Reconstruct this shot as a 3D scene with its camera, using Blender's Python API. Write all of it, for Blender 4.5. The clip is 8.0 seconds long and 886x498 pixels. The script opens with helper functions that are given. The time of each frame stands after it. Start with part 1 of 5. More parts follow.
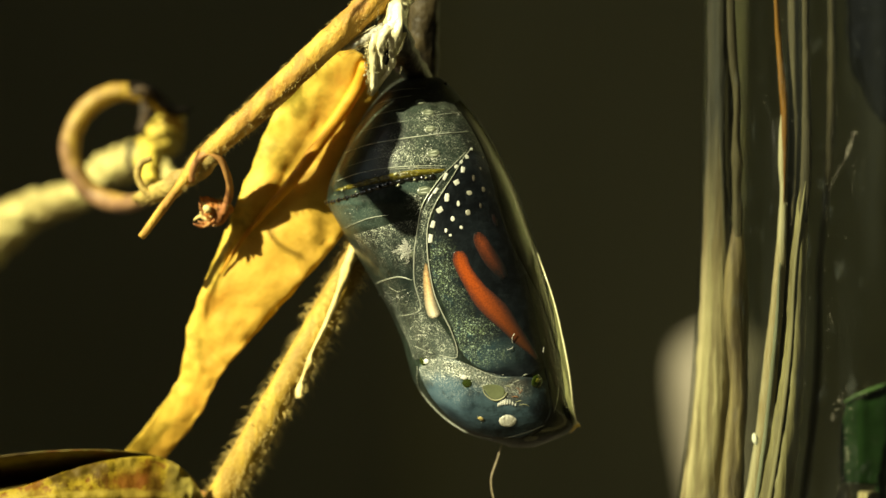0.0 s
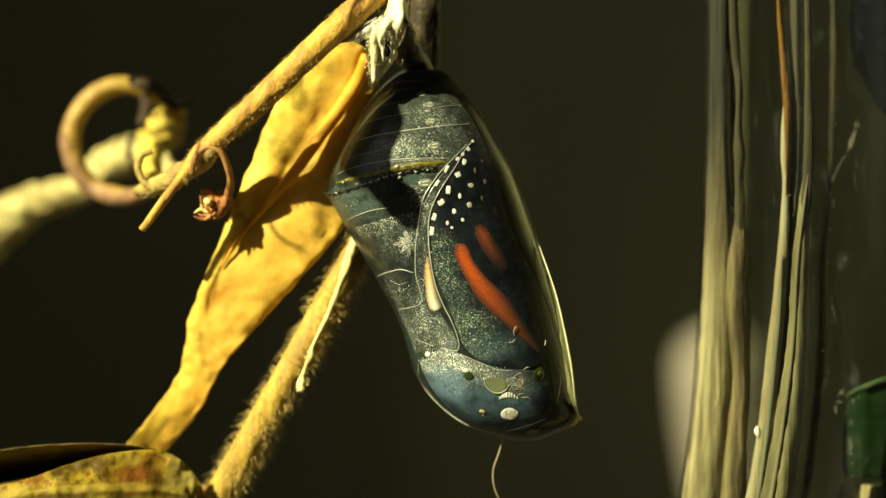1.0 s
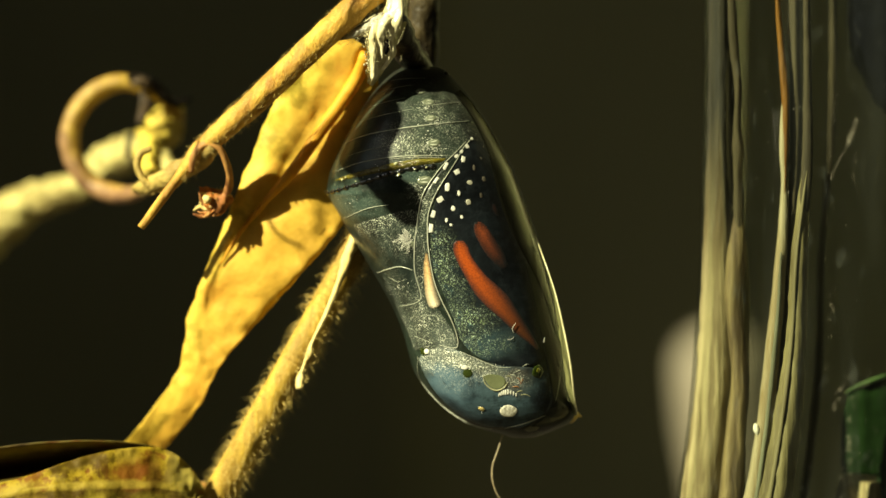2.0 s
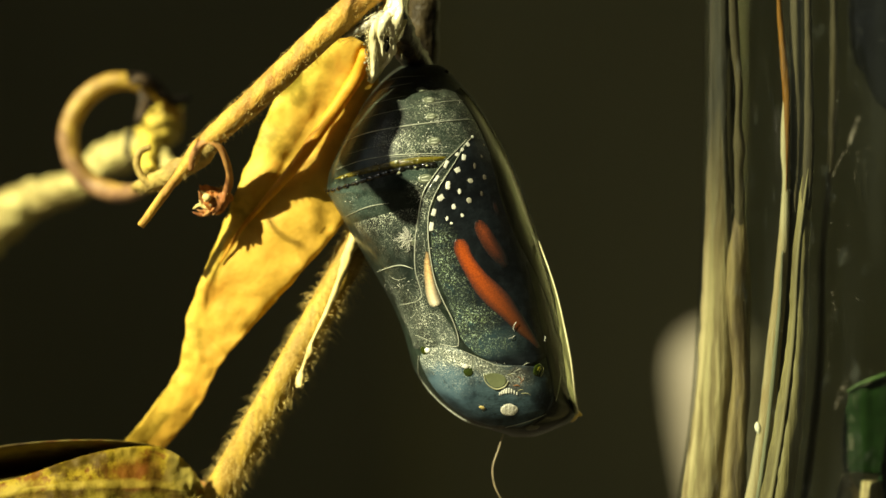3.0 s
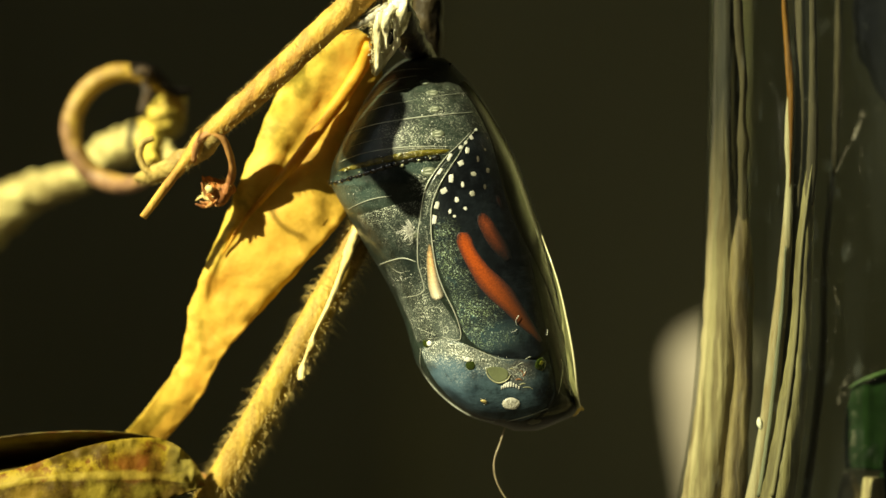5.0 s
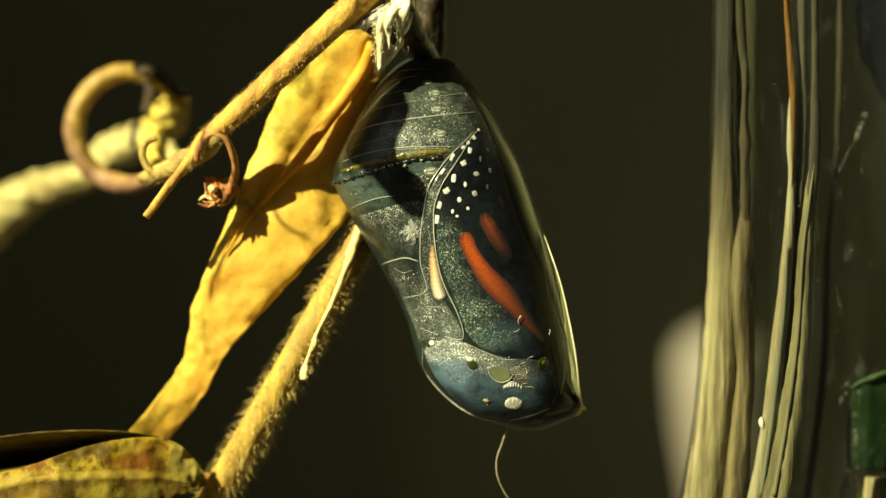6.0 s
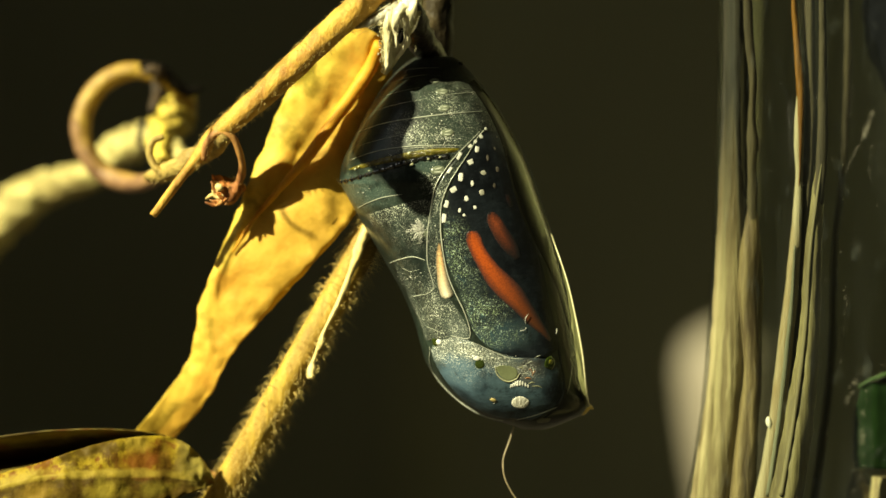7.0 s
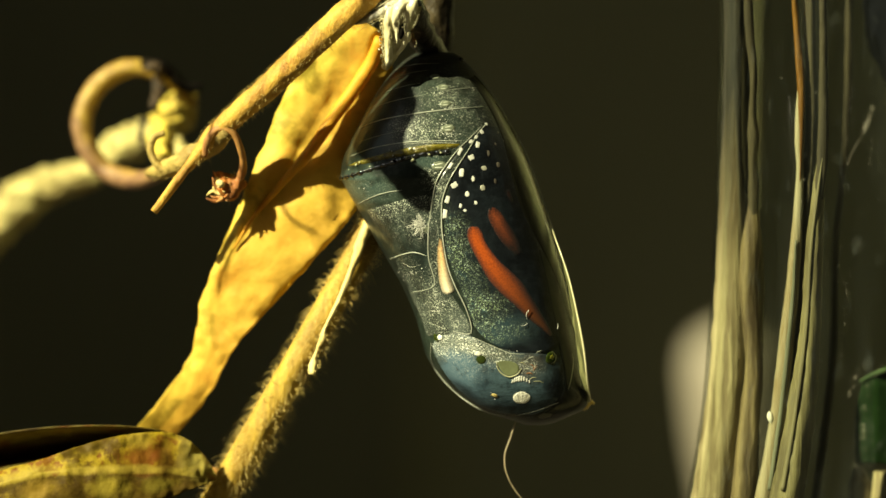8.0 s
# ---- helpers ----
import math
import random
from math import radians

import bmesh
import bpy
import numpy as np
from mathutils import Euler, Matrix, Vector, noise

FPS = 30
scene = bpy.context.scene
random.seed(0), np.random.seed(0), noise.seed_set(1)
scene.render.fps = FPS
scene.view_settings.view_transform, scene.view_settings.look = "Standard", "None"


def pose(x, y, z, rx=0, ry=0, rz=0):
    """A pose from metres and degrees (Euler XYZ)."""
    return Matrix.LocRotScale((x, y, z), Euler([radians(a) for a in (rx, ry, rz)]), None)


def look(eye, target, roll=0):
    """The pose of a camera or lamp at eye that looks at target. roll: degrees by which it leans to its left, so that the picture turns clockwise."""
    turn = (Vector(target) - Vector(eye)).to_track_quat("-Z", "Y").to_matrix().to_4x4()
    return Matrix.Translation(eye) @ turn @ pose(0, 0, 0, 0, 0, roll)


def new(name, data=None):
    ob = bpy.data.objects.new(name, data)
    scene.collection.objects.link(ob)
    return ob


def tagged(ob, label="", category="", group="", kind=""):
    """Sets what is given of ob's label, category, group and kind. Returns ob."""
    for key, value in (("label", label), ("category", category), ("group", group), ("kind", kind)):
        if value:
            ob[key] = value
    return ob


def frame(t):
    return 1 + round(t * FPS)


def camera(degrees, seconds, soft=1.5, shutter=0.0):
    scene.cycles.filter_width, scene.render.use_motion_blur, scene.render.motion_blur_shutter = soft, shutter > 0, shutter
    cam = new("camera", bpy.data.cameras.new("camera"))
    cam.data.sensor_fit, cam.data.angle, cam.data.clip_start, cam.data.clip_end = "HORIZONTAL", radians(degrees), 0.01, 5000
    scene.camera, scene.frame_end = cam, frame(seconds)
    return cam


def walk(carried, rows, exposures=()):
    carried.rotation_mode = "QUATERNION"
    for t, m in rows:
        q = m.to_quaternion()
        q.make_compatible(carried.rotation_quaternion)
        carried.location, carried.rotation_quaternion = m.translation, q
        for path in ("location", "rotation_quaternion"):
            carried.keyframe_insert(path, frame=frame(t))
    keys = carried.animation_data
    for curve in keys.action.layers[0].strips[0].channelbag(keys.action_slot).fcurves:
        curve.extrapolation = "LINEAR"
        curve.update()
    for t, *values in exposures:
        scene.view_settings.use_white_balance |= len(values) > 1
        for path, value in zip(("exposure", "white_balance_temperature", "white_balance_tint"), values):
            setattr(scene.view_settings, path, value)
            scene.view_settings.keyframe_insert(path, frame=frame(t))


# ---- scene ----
# The lens of a small-sensor camera at close range, with its shallow focus
cam = camera(14.0, 8.0, soft=1.6)
cam.data.dof.use_dof = True
cam.data.dof.focus_distance = 0.2286
cam.data.dof.aperture_fstop = 22.0
EXPOSURE = 1.43
PATH = [
    (0, pose(0.000497, -0.234708, 0.141105, 89.9498, 0.0656, 0.1061)),
    (0.5, pose(0.000537, -0.234107, 0.140935, 89.9654, 0.2003, 0.1379)),
    (1, pose(0.000361, -0.234015, 0.140504, 89.9820, 0.1170, 0.0957)),
    (1.5, pose(0.000566, -0.234394, 0.140314, 89.9916, 0.1050, 0.1163)),
    (3, pose(-0.000019, -0.233521, 0.140149, 90.0013, 0.1504, -0.0063)),
    (3.5, pose(0.000019, -0.233651, 0.140004, 89.9985, -0.0221, 0.0015)),
    (4, pose(-0.000090, -0.233745, 0.139908, 89.9951, -0.1575, -0.0170)),
    (4.5, pose(-0.000263, -0.233139, 0.139727, 89.9999, -0.2126, -0.0436)),
    (6, pose(-0.000420, -0.233522, 0.139713, 89.9981, -0.2646, -0.0218)),
    (6.5, pose(-0.000274, -0.233677, 0.139792, 89.9919, -0.3031, 0.0585)),
    (7, pose(-0.000426, -0.233406, 0.139644, 89.9973, -0.3215, 0.0866)),
    (7.5, pose(-0.000300, -0.233402, 0.139494, 90.0063, -0.2996, 0.1458)),
    (8, pose(-0.000218, -0.233465, 0.139241, 90.0267, -0.1769, 0.1548)),
]
walk(cam, PATH, exposures=[(0.0, EXPOSURE, 7300, -8), (8.0, EXPOSURE, 7300, -8)])

# ---- world and sun ----
SUN_WAY = Vector((-0.66, -0.52, 0.56)).normalized()   # from the plant towards the sun
world = bpy.data.worlds.new("open_sky")
scene.world = world
world.use_nodes = True
wn = world.node_tree.nodes
sky = wn.new("ShaderNodeTexSky")
sky.sky_type = "NISHITA"
sky.sun_disc = False
sky.sun_elevation = math.asin(SUN_WAY.z)
sky.sun_rotation = math.atan2(SUN_WAY.x, SUN_WAY.y)
wn["Background"].inputs["Strength"].default_value = 0.048
world.node_tree.links.new(sky.outputs["Color"], wn["Background"].inputs["Color"])
sun_data = bpy.data.lights.new("sun", "SUN")
sun_data.energy = 4.6
sun_data.angle = radians(0.6)
sun_data.color = (1.0, 0.90, 0.70)
sun = new("sun", sun_data)
sun.matrix_world = look(SUN_WAY * 3.0, (0, 0, 0))

# ---- materials ----
class Nodes:
    """A small builder for node materials."""

    def __init__(self, name):
        self.mat = bpy.data.materials.new(name)
        self.mat.use_nodes = True
        self.tree = self.mat.node_tree
        self.bsdf = self.tree.nodes["Principled BSDF"]
        self.out = self.tree.nodes["Material Output"]
        self.coord = self.tree.nodes.new("ShaderNodeTexCoord")

    def node(self, kind, **values):
        n = self.tree.nodes.new(kind)
        for key, value in values.items():
            n.inputs[key.replace("_", " ")].default_value = value
        return n

    def link(self, a, b):
        self.tree.links.new(a, b)

    def place(self, stretch=(1, 1, 1)):
        m = self.node("ShaderNodeMapping")
        m.inputs["Scale"].default_value = stretch
        self.link(self.coord.outputs["Object"], m.inputs["Vector"])
        return m.outputs["Vector"]

    def noise(self, scale, detail=4.0, rough=0.6, stretch=(1, 1, 1), warp=0.0):
        n = self.node("ShaderNodeTexNoise", Scale=scale, Detail=detail, Roughness=rough, Distortion=warp)
        self.link(self.place(stretch), n.inputs["Vector"])
        return n.outputs["Fac"]

    def ramp(self, fac, *stops):
        r = self.node("ShaderNodeValToRGB")
        els = r.color_ramp.elements
        while len(els) < len(stops):
            els.new(0.5)
        for e, (pos, col) in zip(els, stops):
            e.position, e.color = pos, (*col, 1.0)
        self.link(fac, r.inputs["Fac"])
        return r.outputs["Color"]

    def grey(self, fac, a, b, lo=0.0, hi=1.0):
        m = self.node("ShaderNodeMapRange")
        m.inputs["From Min"].default_value, m.inputs["From Max"].default_value = a, b
        m.inputs["To Min"].default_value, m.inputs["To Max"].default_value = lo, hi
        self.link(fac, m.inputs["Value"])
        return m.outputs["Result"]

    def blend(self, fac, a, b):
        m = self.tree.nodes.new("ShaderNodeMix")
        m.data_type = "RGBA"
        for sock, value in ((m.inputs[0], fac), (m.inputs[6], a), (m.inputs[7], b)):
            if isinstance(value, (int, float)):
                sock.default_value = value
            elif isinstance(value, tuple):
                sock.default_value = (*value, 1.0)
            else:
                self.link(value, sock)
        return m.outputs[2]

    def colour(self, sock):
        if isinstance(sock, tuple):
            self.bsdf.inputs["Base Color"].default_value = (*sock, 1.0)
        else:
            self.link(sock, self.bsdf.inputs["Base Color"])

    def set(self, **values):
        for key, value in values.items():
            self.bsdf.inputs[key.replace("_", " ")].default_value = value

    def bump(self, fac, depth, strength=1.0):
        b = self.node("ShaderNodeBump", Strength=strength, Distance=depth)
        self.link(fac, b.inputs["Height"])
        self.link(b.outputs["Normal"], self.bsdf.inputs["Normal"])


def plain(name, col, rough=0.5, **values):
    n = Nodes(name)
    f = n.noise(900, 3)
    n.colour(n.ramp(f, (0.3, tuple(c * 0.75 for c in col)), (0.7, tuple(min(1, c * 1.2) for c in col))))
    n.set(Roughness=rough, **values)
    n.bump(n.noise(2500, 2), 0.00003, 0.5)
    return n.mat


def edge_gloss(mat):
    """Lets the glossy coat of a patch of skin set in gradually from its inner to its outer edge."""
    nodes, links = mat.node_tree.nodes, mat.node_tree.links
    where, split = nodes.new("ShaderNodeTexCoord"), nodes.new("ShaderNodeSeparateXYZ")
    r = nodes.new("ShaderNodeMapRange")
    r.interpolation_type = "SMOOTHSTEP"
    for key, v in (("From Min", 0.15), ("From Max", 1.0), ("To Min", 0.0), ("To Max", 1.0)):
        r.inputs[key].default_value = v
    links.new(where.outputs["UV"], split.inputs[0])
    links.new(split.outputs[0], r.inputs["Value"])
    links.new(r.outputs["Result"], nodes["Principled BSDF"].inputs["Coat Weight"])


def dry_leaf(name, base, stain, deep, at=(0.42, 0.51, 0.56, 0.65), glow=0.22, scale=300, valley=None, relief=0.45, mottle=0.22, dim=0.72, tip=None, patches=()):
    """A withered leaf; valley: colour of the groove along the midrib, orange with painted fold shade; tip: colour of
    its fresher end;
    patches: place across and along the blade, half sizes, colour and strength of a blotch."""
    n = Nodes(name)
    big = n.noise(scale, 5, 0.6, warp=0.3)
    fine = n.noise(900, 4, 0.65)
    col = n.ramp(big, (at[0], stain), (at[1], base), (at[2], base), (at[3], deep))
    if tip:
        along = n.node("ShaderNodeSeparateXYZ")
        n.link(n.coord.outputs["UV"], along.inputs[0])
        col = n.blend(n.grey(along.outputs[1], 0.74, 0.84, 0.0, 0.8), col, tip)
    for u, v, ru, rv, tone, strength in patches:
        m = n.node("ShaderNodeMapping")
        m.vector_type = "TEXTURE"
        m.inputs["Location"].default_value = (u, v, 0)
        m.inputs["Scale"].default_value = (ru, rv, 1)
        n.link(n.coord.outputs["UV"], m.inputs["Vector"])
        far = n.node("ShaderNodeVectorMath")
        far.operation = "LENGTH"
        n.link(m.outputs["Vector"], far.inputs[0])
        ragged = n.node("ShaderNodeMath")
        n.link(far.outputs["Value"], ragged.inputs[0])
        n.link(n.grey(n.noise(700, 4, 0.65), 0.3, 0.7, -0.5, 0.5), ragged.inputs[1])
        col = n.blend(n.grey(ragged.outputs[0], 1.4, 0.5, 0.0, strength), col, tone)
    if valley:
        split = n.node("ShaderNodeSeparateXYZ")
        n.link(n.coord.outputs["UV"], split.inputs[0])
        wob = n.node("ShaderNodeMath")
        n.link(split.outputs[0], wob.inputs[0])
        n.link(n.grey(n.noise(500, 3), 0.3, 0.7, -0.07, 0.07), wob.inputs[1])
        across = wob.outputs[0]
        # orange beyond the midrib and towards the tip, olive in the middle of the near half
        col = n.blend(n.grey(across, 0.46, 0.60, 0.0, 0.55), col, deep)
        col = n.blend(n.grey(split.outputs[1], 0.35, 0.65, 0.0, 0.30), col, deep)
        # the groove's orange-brown, with the shade of the fold painted into it
        mid = n.node("ShaderNodeMath")
        mid.operation = "MULTIPLY"
        n.link(n.grey(across, 0.16, 0.38), mid.inputs[0])
        n.link(n.grey(across, 0.56, 0.50), mid.inputs[1])
        up = n.node("ShaderNodeMath")
        up.operation = "MULTIPLY"
        n.link(mid.outputs[0], up.inputs[0])
        n.link(n.grey(split.outputs[1], 0.50, 0.25, 0.0, 0.45), up.inputs[1])
        col = n.blend(up.outputs[0], col, valley)
    speck = n.ramp(fine, (0.36, tuple(c * dim for c in base)), (0.56, base))
    n.colour(n.blend(mottle, col, speck))
    n.set(Roughness=0.62)
    n.bsdf.inputs["Specular IOR Level"].default_value = 0.3
    n.bump(n.noise(420, 4, 0.55), 0.0004, relief)
    thin = n.node("ShaderNodeBsdfTranslucent")
    n.link(n.blend(0.5, col, base), thin.inputs["Color"])
    mix = n.node("ShaderNodeMixShader", Fac=glow)
    n.link(n.bsdf.outputs[0], mix.inputs[1])
    n.link(thin.outputs[0], mix.inputs[2])
    n.link(mix.outputs[0], n.out.inputs["Surface"])
    return n.mat


def bark(name, base, dark, grain=(1, 1, 0.2), rough=0.7, relief=0.0003, fine=600, top_shade=None):
    """Fibrous bark; the last argument: the heights over its foot between which painted shade sets in, and its colour.
    """
    n = Nodes(name)
    long = n.noise(fine, 5, 0.6, stretch=grain)
    big = n.noise(140, 3)
    a = n.ramp(long, (0.40, dark), (0.60, base))
    col = n.blend(n.grey(big, 0.40, 0.70, 0.0, 0.55), a, base)
    # shade on the upper end, painted in as a darker tone
    if top_shade:
        lo, hi, tone = top_shade
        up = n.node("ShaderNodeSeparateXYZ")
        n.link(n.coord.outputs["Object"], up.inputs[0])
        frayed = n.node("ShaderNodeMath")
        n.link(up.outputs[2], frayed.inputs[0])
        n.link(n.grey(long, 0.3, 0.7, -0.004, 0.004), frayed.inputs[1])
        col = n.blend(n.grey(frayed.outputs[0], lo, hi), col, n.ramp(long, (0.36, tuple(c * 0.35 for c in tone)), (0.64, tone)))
    n.colour(col)
    n.set(Roughness=rough)
    n.bump(long, relief, 0.8)
    return n.mat


def skin(name, low, high, patches=(), glitters=(), spark=(0.6, 0.62, 0.48), scale=260, rough=0.40, coat=0.16, sheen=False):
    """The taut, wet-looking skin of the pupa. patches: x, z, half sizes and turn of a tinted place, its colour and
    strength;
    then the same of the places speckled with painted glitter, with its density. Millimetres below and beside the hook."""
    n = Nodes(name)

    def place_mask(x, z, rx, rz, turn, soft):
        m = n.node("ShaderNodeMapping")
        m.vector_type = "TEXTURE"
        m.inputs["Location"].default_value = ((x + 1.79) * 0.001, 0, (z - 12.04) * 0.001)
        m.inputs["Rotation"].default_value = (0, radians(turn), 0)
        m.inputs["Scale"].default_value = (rx * 0.001, 1000.0, rz * 0.001)
        n.link(n.coord.outputs["Object"], m.inputs["Vector"])
        far = n.node("ShaderNodeVectorMath")
        far.operation = "LENGTH"
        n.link(m.outputs["Vector"], far.inputs[0])
        ragged = n.node("ShaderNodeMath")
        n.link(far.outputs["Value"], ragged.inputs[0])
        n.link(n.grey(n.noise(900, 4, 0.65), 0.3, 0.7, -0.28, 0.28), ragged.inputs[1])
        r = n.node("ShaderNodeMapRange")
        r.interpolation_type = "SMOOTHSTEP"
        r.inputs["From Min"].default_value, r.inputs["From Max"].default_value = 1.0 + soft, 1.0 - soft
        n.link(ragged.outputs[0], r.inputs["Value"])
        return r.outputs["Result"]

    def times(a, b):
        m = n.node("ShaderNodeMath")
        m.operation = "MULTIPLY"
        for sock, v in zip(m.inputs, (a, b)):
            if isinstance(v, float):
                sock.default_value = v
            else:
                n.link(v, sock)
        return m.outputs[0]

    a = n.ramp(n.noise(scale, 4, 0.6, warp=0.4), (0.38, low), (0.64, high))
    for x, z, rx, rz, turn, col, strength in patches:
        a = n.blend(times(place_mask(x, z, rx, rz, turn, 0.55), strength), a, col)
    # cloudy mottling of the tissue under the skin
    cloud = n.noise(1500, 4, 0.65)
    a = n.blend(n.grey(cloud, 0.48, 0.70, 0.0, 0.35), a, tuple(min(1.0, 2.0 * c + 0.006) for c in high))
    a = n.blend(n.grey(cloud, 0.47, 0.34, 0.0, 0.6), a, low)
    grain = n.noise(21000, 2, 0.6)
    coarse = n.noise(10500, 2, 0.5)
    drift = n.grey(n.noise(1100, 4, 0.65), 0.38, 0.62, 0.30, 1.0)
    tint = tuple(min(0.95, 1.5 * c) for c in spark)
    if sheen:
        tint = n.ramp(n.noise(2600, 2, 0.5), (0.36, (0.05, 0.13, 0.14)), (0.46, tint), (0.56, (0.32, 0.42, 0.20)), (0.66, tint))
    # sparkle painted into the colour as fine bright specks
    for x, z, rx, rz, turn, density in glitters:
        mask = times(place_mask(x, z, rx, rz, turn, 0.75), drift)
        a = n.blend(times(mask, 0.025 * density), a, spark)
        for fac, lo, hi, most in ((grain, 0.57, 0.65, 0.9), (coarse, 0.58, 0.64, 1.0)):
            a = n.blend(times(times(mask, n.grey(fac, lo, hi)), min(1.0, most * density)), a, tint)
    n.colour(a)
    n.set(Roughness=rough, Specular_IOR_Level=0.16, Coat_Weight=coat, Coat_Roughness=0.10, Coat_IOR=1.42)
    wide = n.node("ShaderNodeBump", Strength=0.55, Distance=0.00009)
    n.link(n.noise(800, 5, 0.6, stretch=(0.5, 0.5, 1.8)), wide.inputs["Height"])
    n.link(wide.outputs["Normal"], n.bsdf.inputs["Coat Normal"])
    grit = n.node("ShaderNodeBump", Strength=0.7, Distance=0.00003)
    n.link(n.noise(8000, 2, 0.6), grit.inputs["Height"])
    n.link(wide.outputs["Normal"], grit.inputs["Normal"])
    n.link(grit.outputs["Normal"], n.bsdf.inputs["Normal"])
    return n.mat


def scales(name, ground, colour, tail, fringe, rough=0.4):
    """Wing scales whose patch frays into the dark ground at its borders and dulls towards its end."""
    n = Nodes(name)
    split = n.node("ShaderNodeSeparateXYZ")
    n.link(n.coord.outputs["UV"], split.inputs[0])
    fray = n.grey(n.noise(15000, 2, 0.6), 0.3, 0.7, -0.28 * fringe, 0.28 * fringe)

    def border(sock):
        tri = n.node("ShaderNodeMath")
        tri.operation = "PINGPONG"
        tri.inputs[1].default_value = 0.5
        n.link(sock, tri.inputs[0])
        add = n.node("ShaderNodeMath")
        n.link(tri.outputs[0], add.inputs[0])
        n.link(fray, add.inputs[1])
        return add.outputs[0]

    both = n.node("ShaderNodeMath")
    both.operation = "MULTIPLY"
    n.link(n.grey(border(split.outputs[0]), 0.0, fringe * 1.6), both.inputs[0])
    n.link(n.grey(border(split.outputs[1]), 0.0, fringe * 0.7), both.inputs[1])
    grain = n.noise(9000, 2, 0.5)
    fresh = n.ramp(grain, (0.35, tuple(c * 0.75 for c in colour)), (0.65, tuple(min(1.0, c * 1.2) for c in colour)))
    body = n.blend(n.grey(split.outputs[1], 0.30, 0.80, 0.0, 1.0), fresh, tail)
    # the lower half thins out towards the far side
    thin = n.node("ShaderNodeMath")
    thin.operation = "MULTIPLY"
    n.link(n.grey(split.outputs[0], 0.35, 0.95, 0.0, 0.95), thin.inputs[0])
    n.link(n.grey(split.outputs[1], 0.28, 0.62), thin.inputs[1])
    body = n.blend(thin.outputs[0], body, tuple(0.6 * g + 0.4 * t for g, t in zip(ground, tail)))
    n.colour(n.blend(both.outputs[0], ground, body))
    n.set(Roughness=rough, Specular_IOR_Level=0.25, Coat_Weight=0.25, Coat_Roughness=0.10, Coat_IOR=1.42)
    return n.mat


def dusty_glass(name, tint, dust):
    """Thin clear glass: light passes, its gloss grows towards grazing angles, and a streaky film of dust lies on it."""
    n = Nodes(name)
    pass_on = n.node("ShaderNodeBsdfTransparent")
    pass_on.inputs["Color"].default_value = (*tint, 1.0)
    gloss = n.node("ShaderNodeBsdfGlossy", Roughness=0.04)
    rim = n.node("ShaderNodeLayerWeight", Blend=0.5)
    power = n.node("ShaderNodeMath")
    power.operation = "POWER"
    power.inputs[1].default_value = 4.0
    n.link(rim.outputs["Facing"], power.inputs[0])
    mix = n.node("ShaderNodeMixShader")
    n.link(n.grey(power.outputs[0], 0.0, 1.0, 0.02, 0.40), mix.inputs[0])
    n.link(pass_on.outputs[0], mix.inputs[1])
    n.link(gloss.outputs[0], mix.inputs[2])
    film = n.node("ShaderNodeBsdfDiffuse")
    film.inputs["Color"].default_value = (*dust, 1.0)
    streak = n.grey(n.noise(420, 5, 0.65, stretch=(1, 1, 0.06), warp=0.3), 0.46, 0.80, 0.003, 0.034)
    spots = n.grey(n.noise(900, 5, 0.7, stretch=(1, 1, 0.45)), 0.60, 0.78, 0.0, 0.10)
    add = n.node("ShaderNodeMath")
    n.link(streak, add.inputs[0])
    n.link(spots, add.inputs[1])
    dusty = n.node("ShaderNodeMixShader")
    n.link(add.outputs[0], dusty.inputs[0])
    n.link(mix.outputs[0], dusty.inputs[1])
    n.link(film.outputs[0], dusty.inputs[2])
    n.link(dusty.outputs[0], n.out.inputs["Surface"])
    return n.mat


def ring_skin():
    """The curled tendril: golden on the inside of its ring, purple-brown outside."""
    n = Nodes("purple_brown_tendril")
    m = n.node("ShaderNodeMapping")
    m.vector_type = "TEXTURE"
    m.inputs["Location"].default_value = (0.0260, 0.0, 0.1488)
    m.inputs["Scale"].default_value = (0.001, 1000.0, 0.001)
    n.link(n.coord.outputs["Object"], m.inputs["Vector"])
    far = n.node("ShaderNodeVectorMath")
    far.operation = "LENGTH"
    n.link(m.outputs["Vector"], far.inputs[0])
    wob = n.node("ShaderNodeMath")
    n.link(far.outputs["Value"], wob.inputs[0])
    n.link(n.grey(n.noise(350, 4), 0.3, 0.7, -0.5, 0.5), wob.inputs[1])
    fine = n.noise(1200, 4, 0.6)
    gold = n.ramp(fine, (0.38, (0.23, 0.130, 0.014)), (0.62, (0.36, 0.235, 0.035)))
    plum = n.ramp(fine, (0.38, (0.15, 0.075, 0.036)), (0.62, (0.26, 0.145, 0.064)))
    n.colour(n.blend(n.grey(wob.outputs[0], 3.8, 4.9), gold, plum))
    n.set(Roughness=0.6)
    n.bump(n.noise(500, 5), 0.0004, 0.8)
    return n.mat


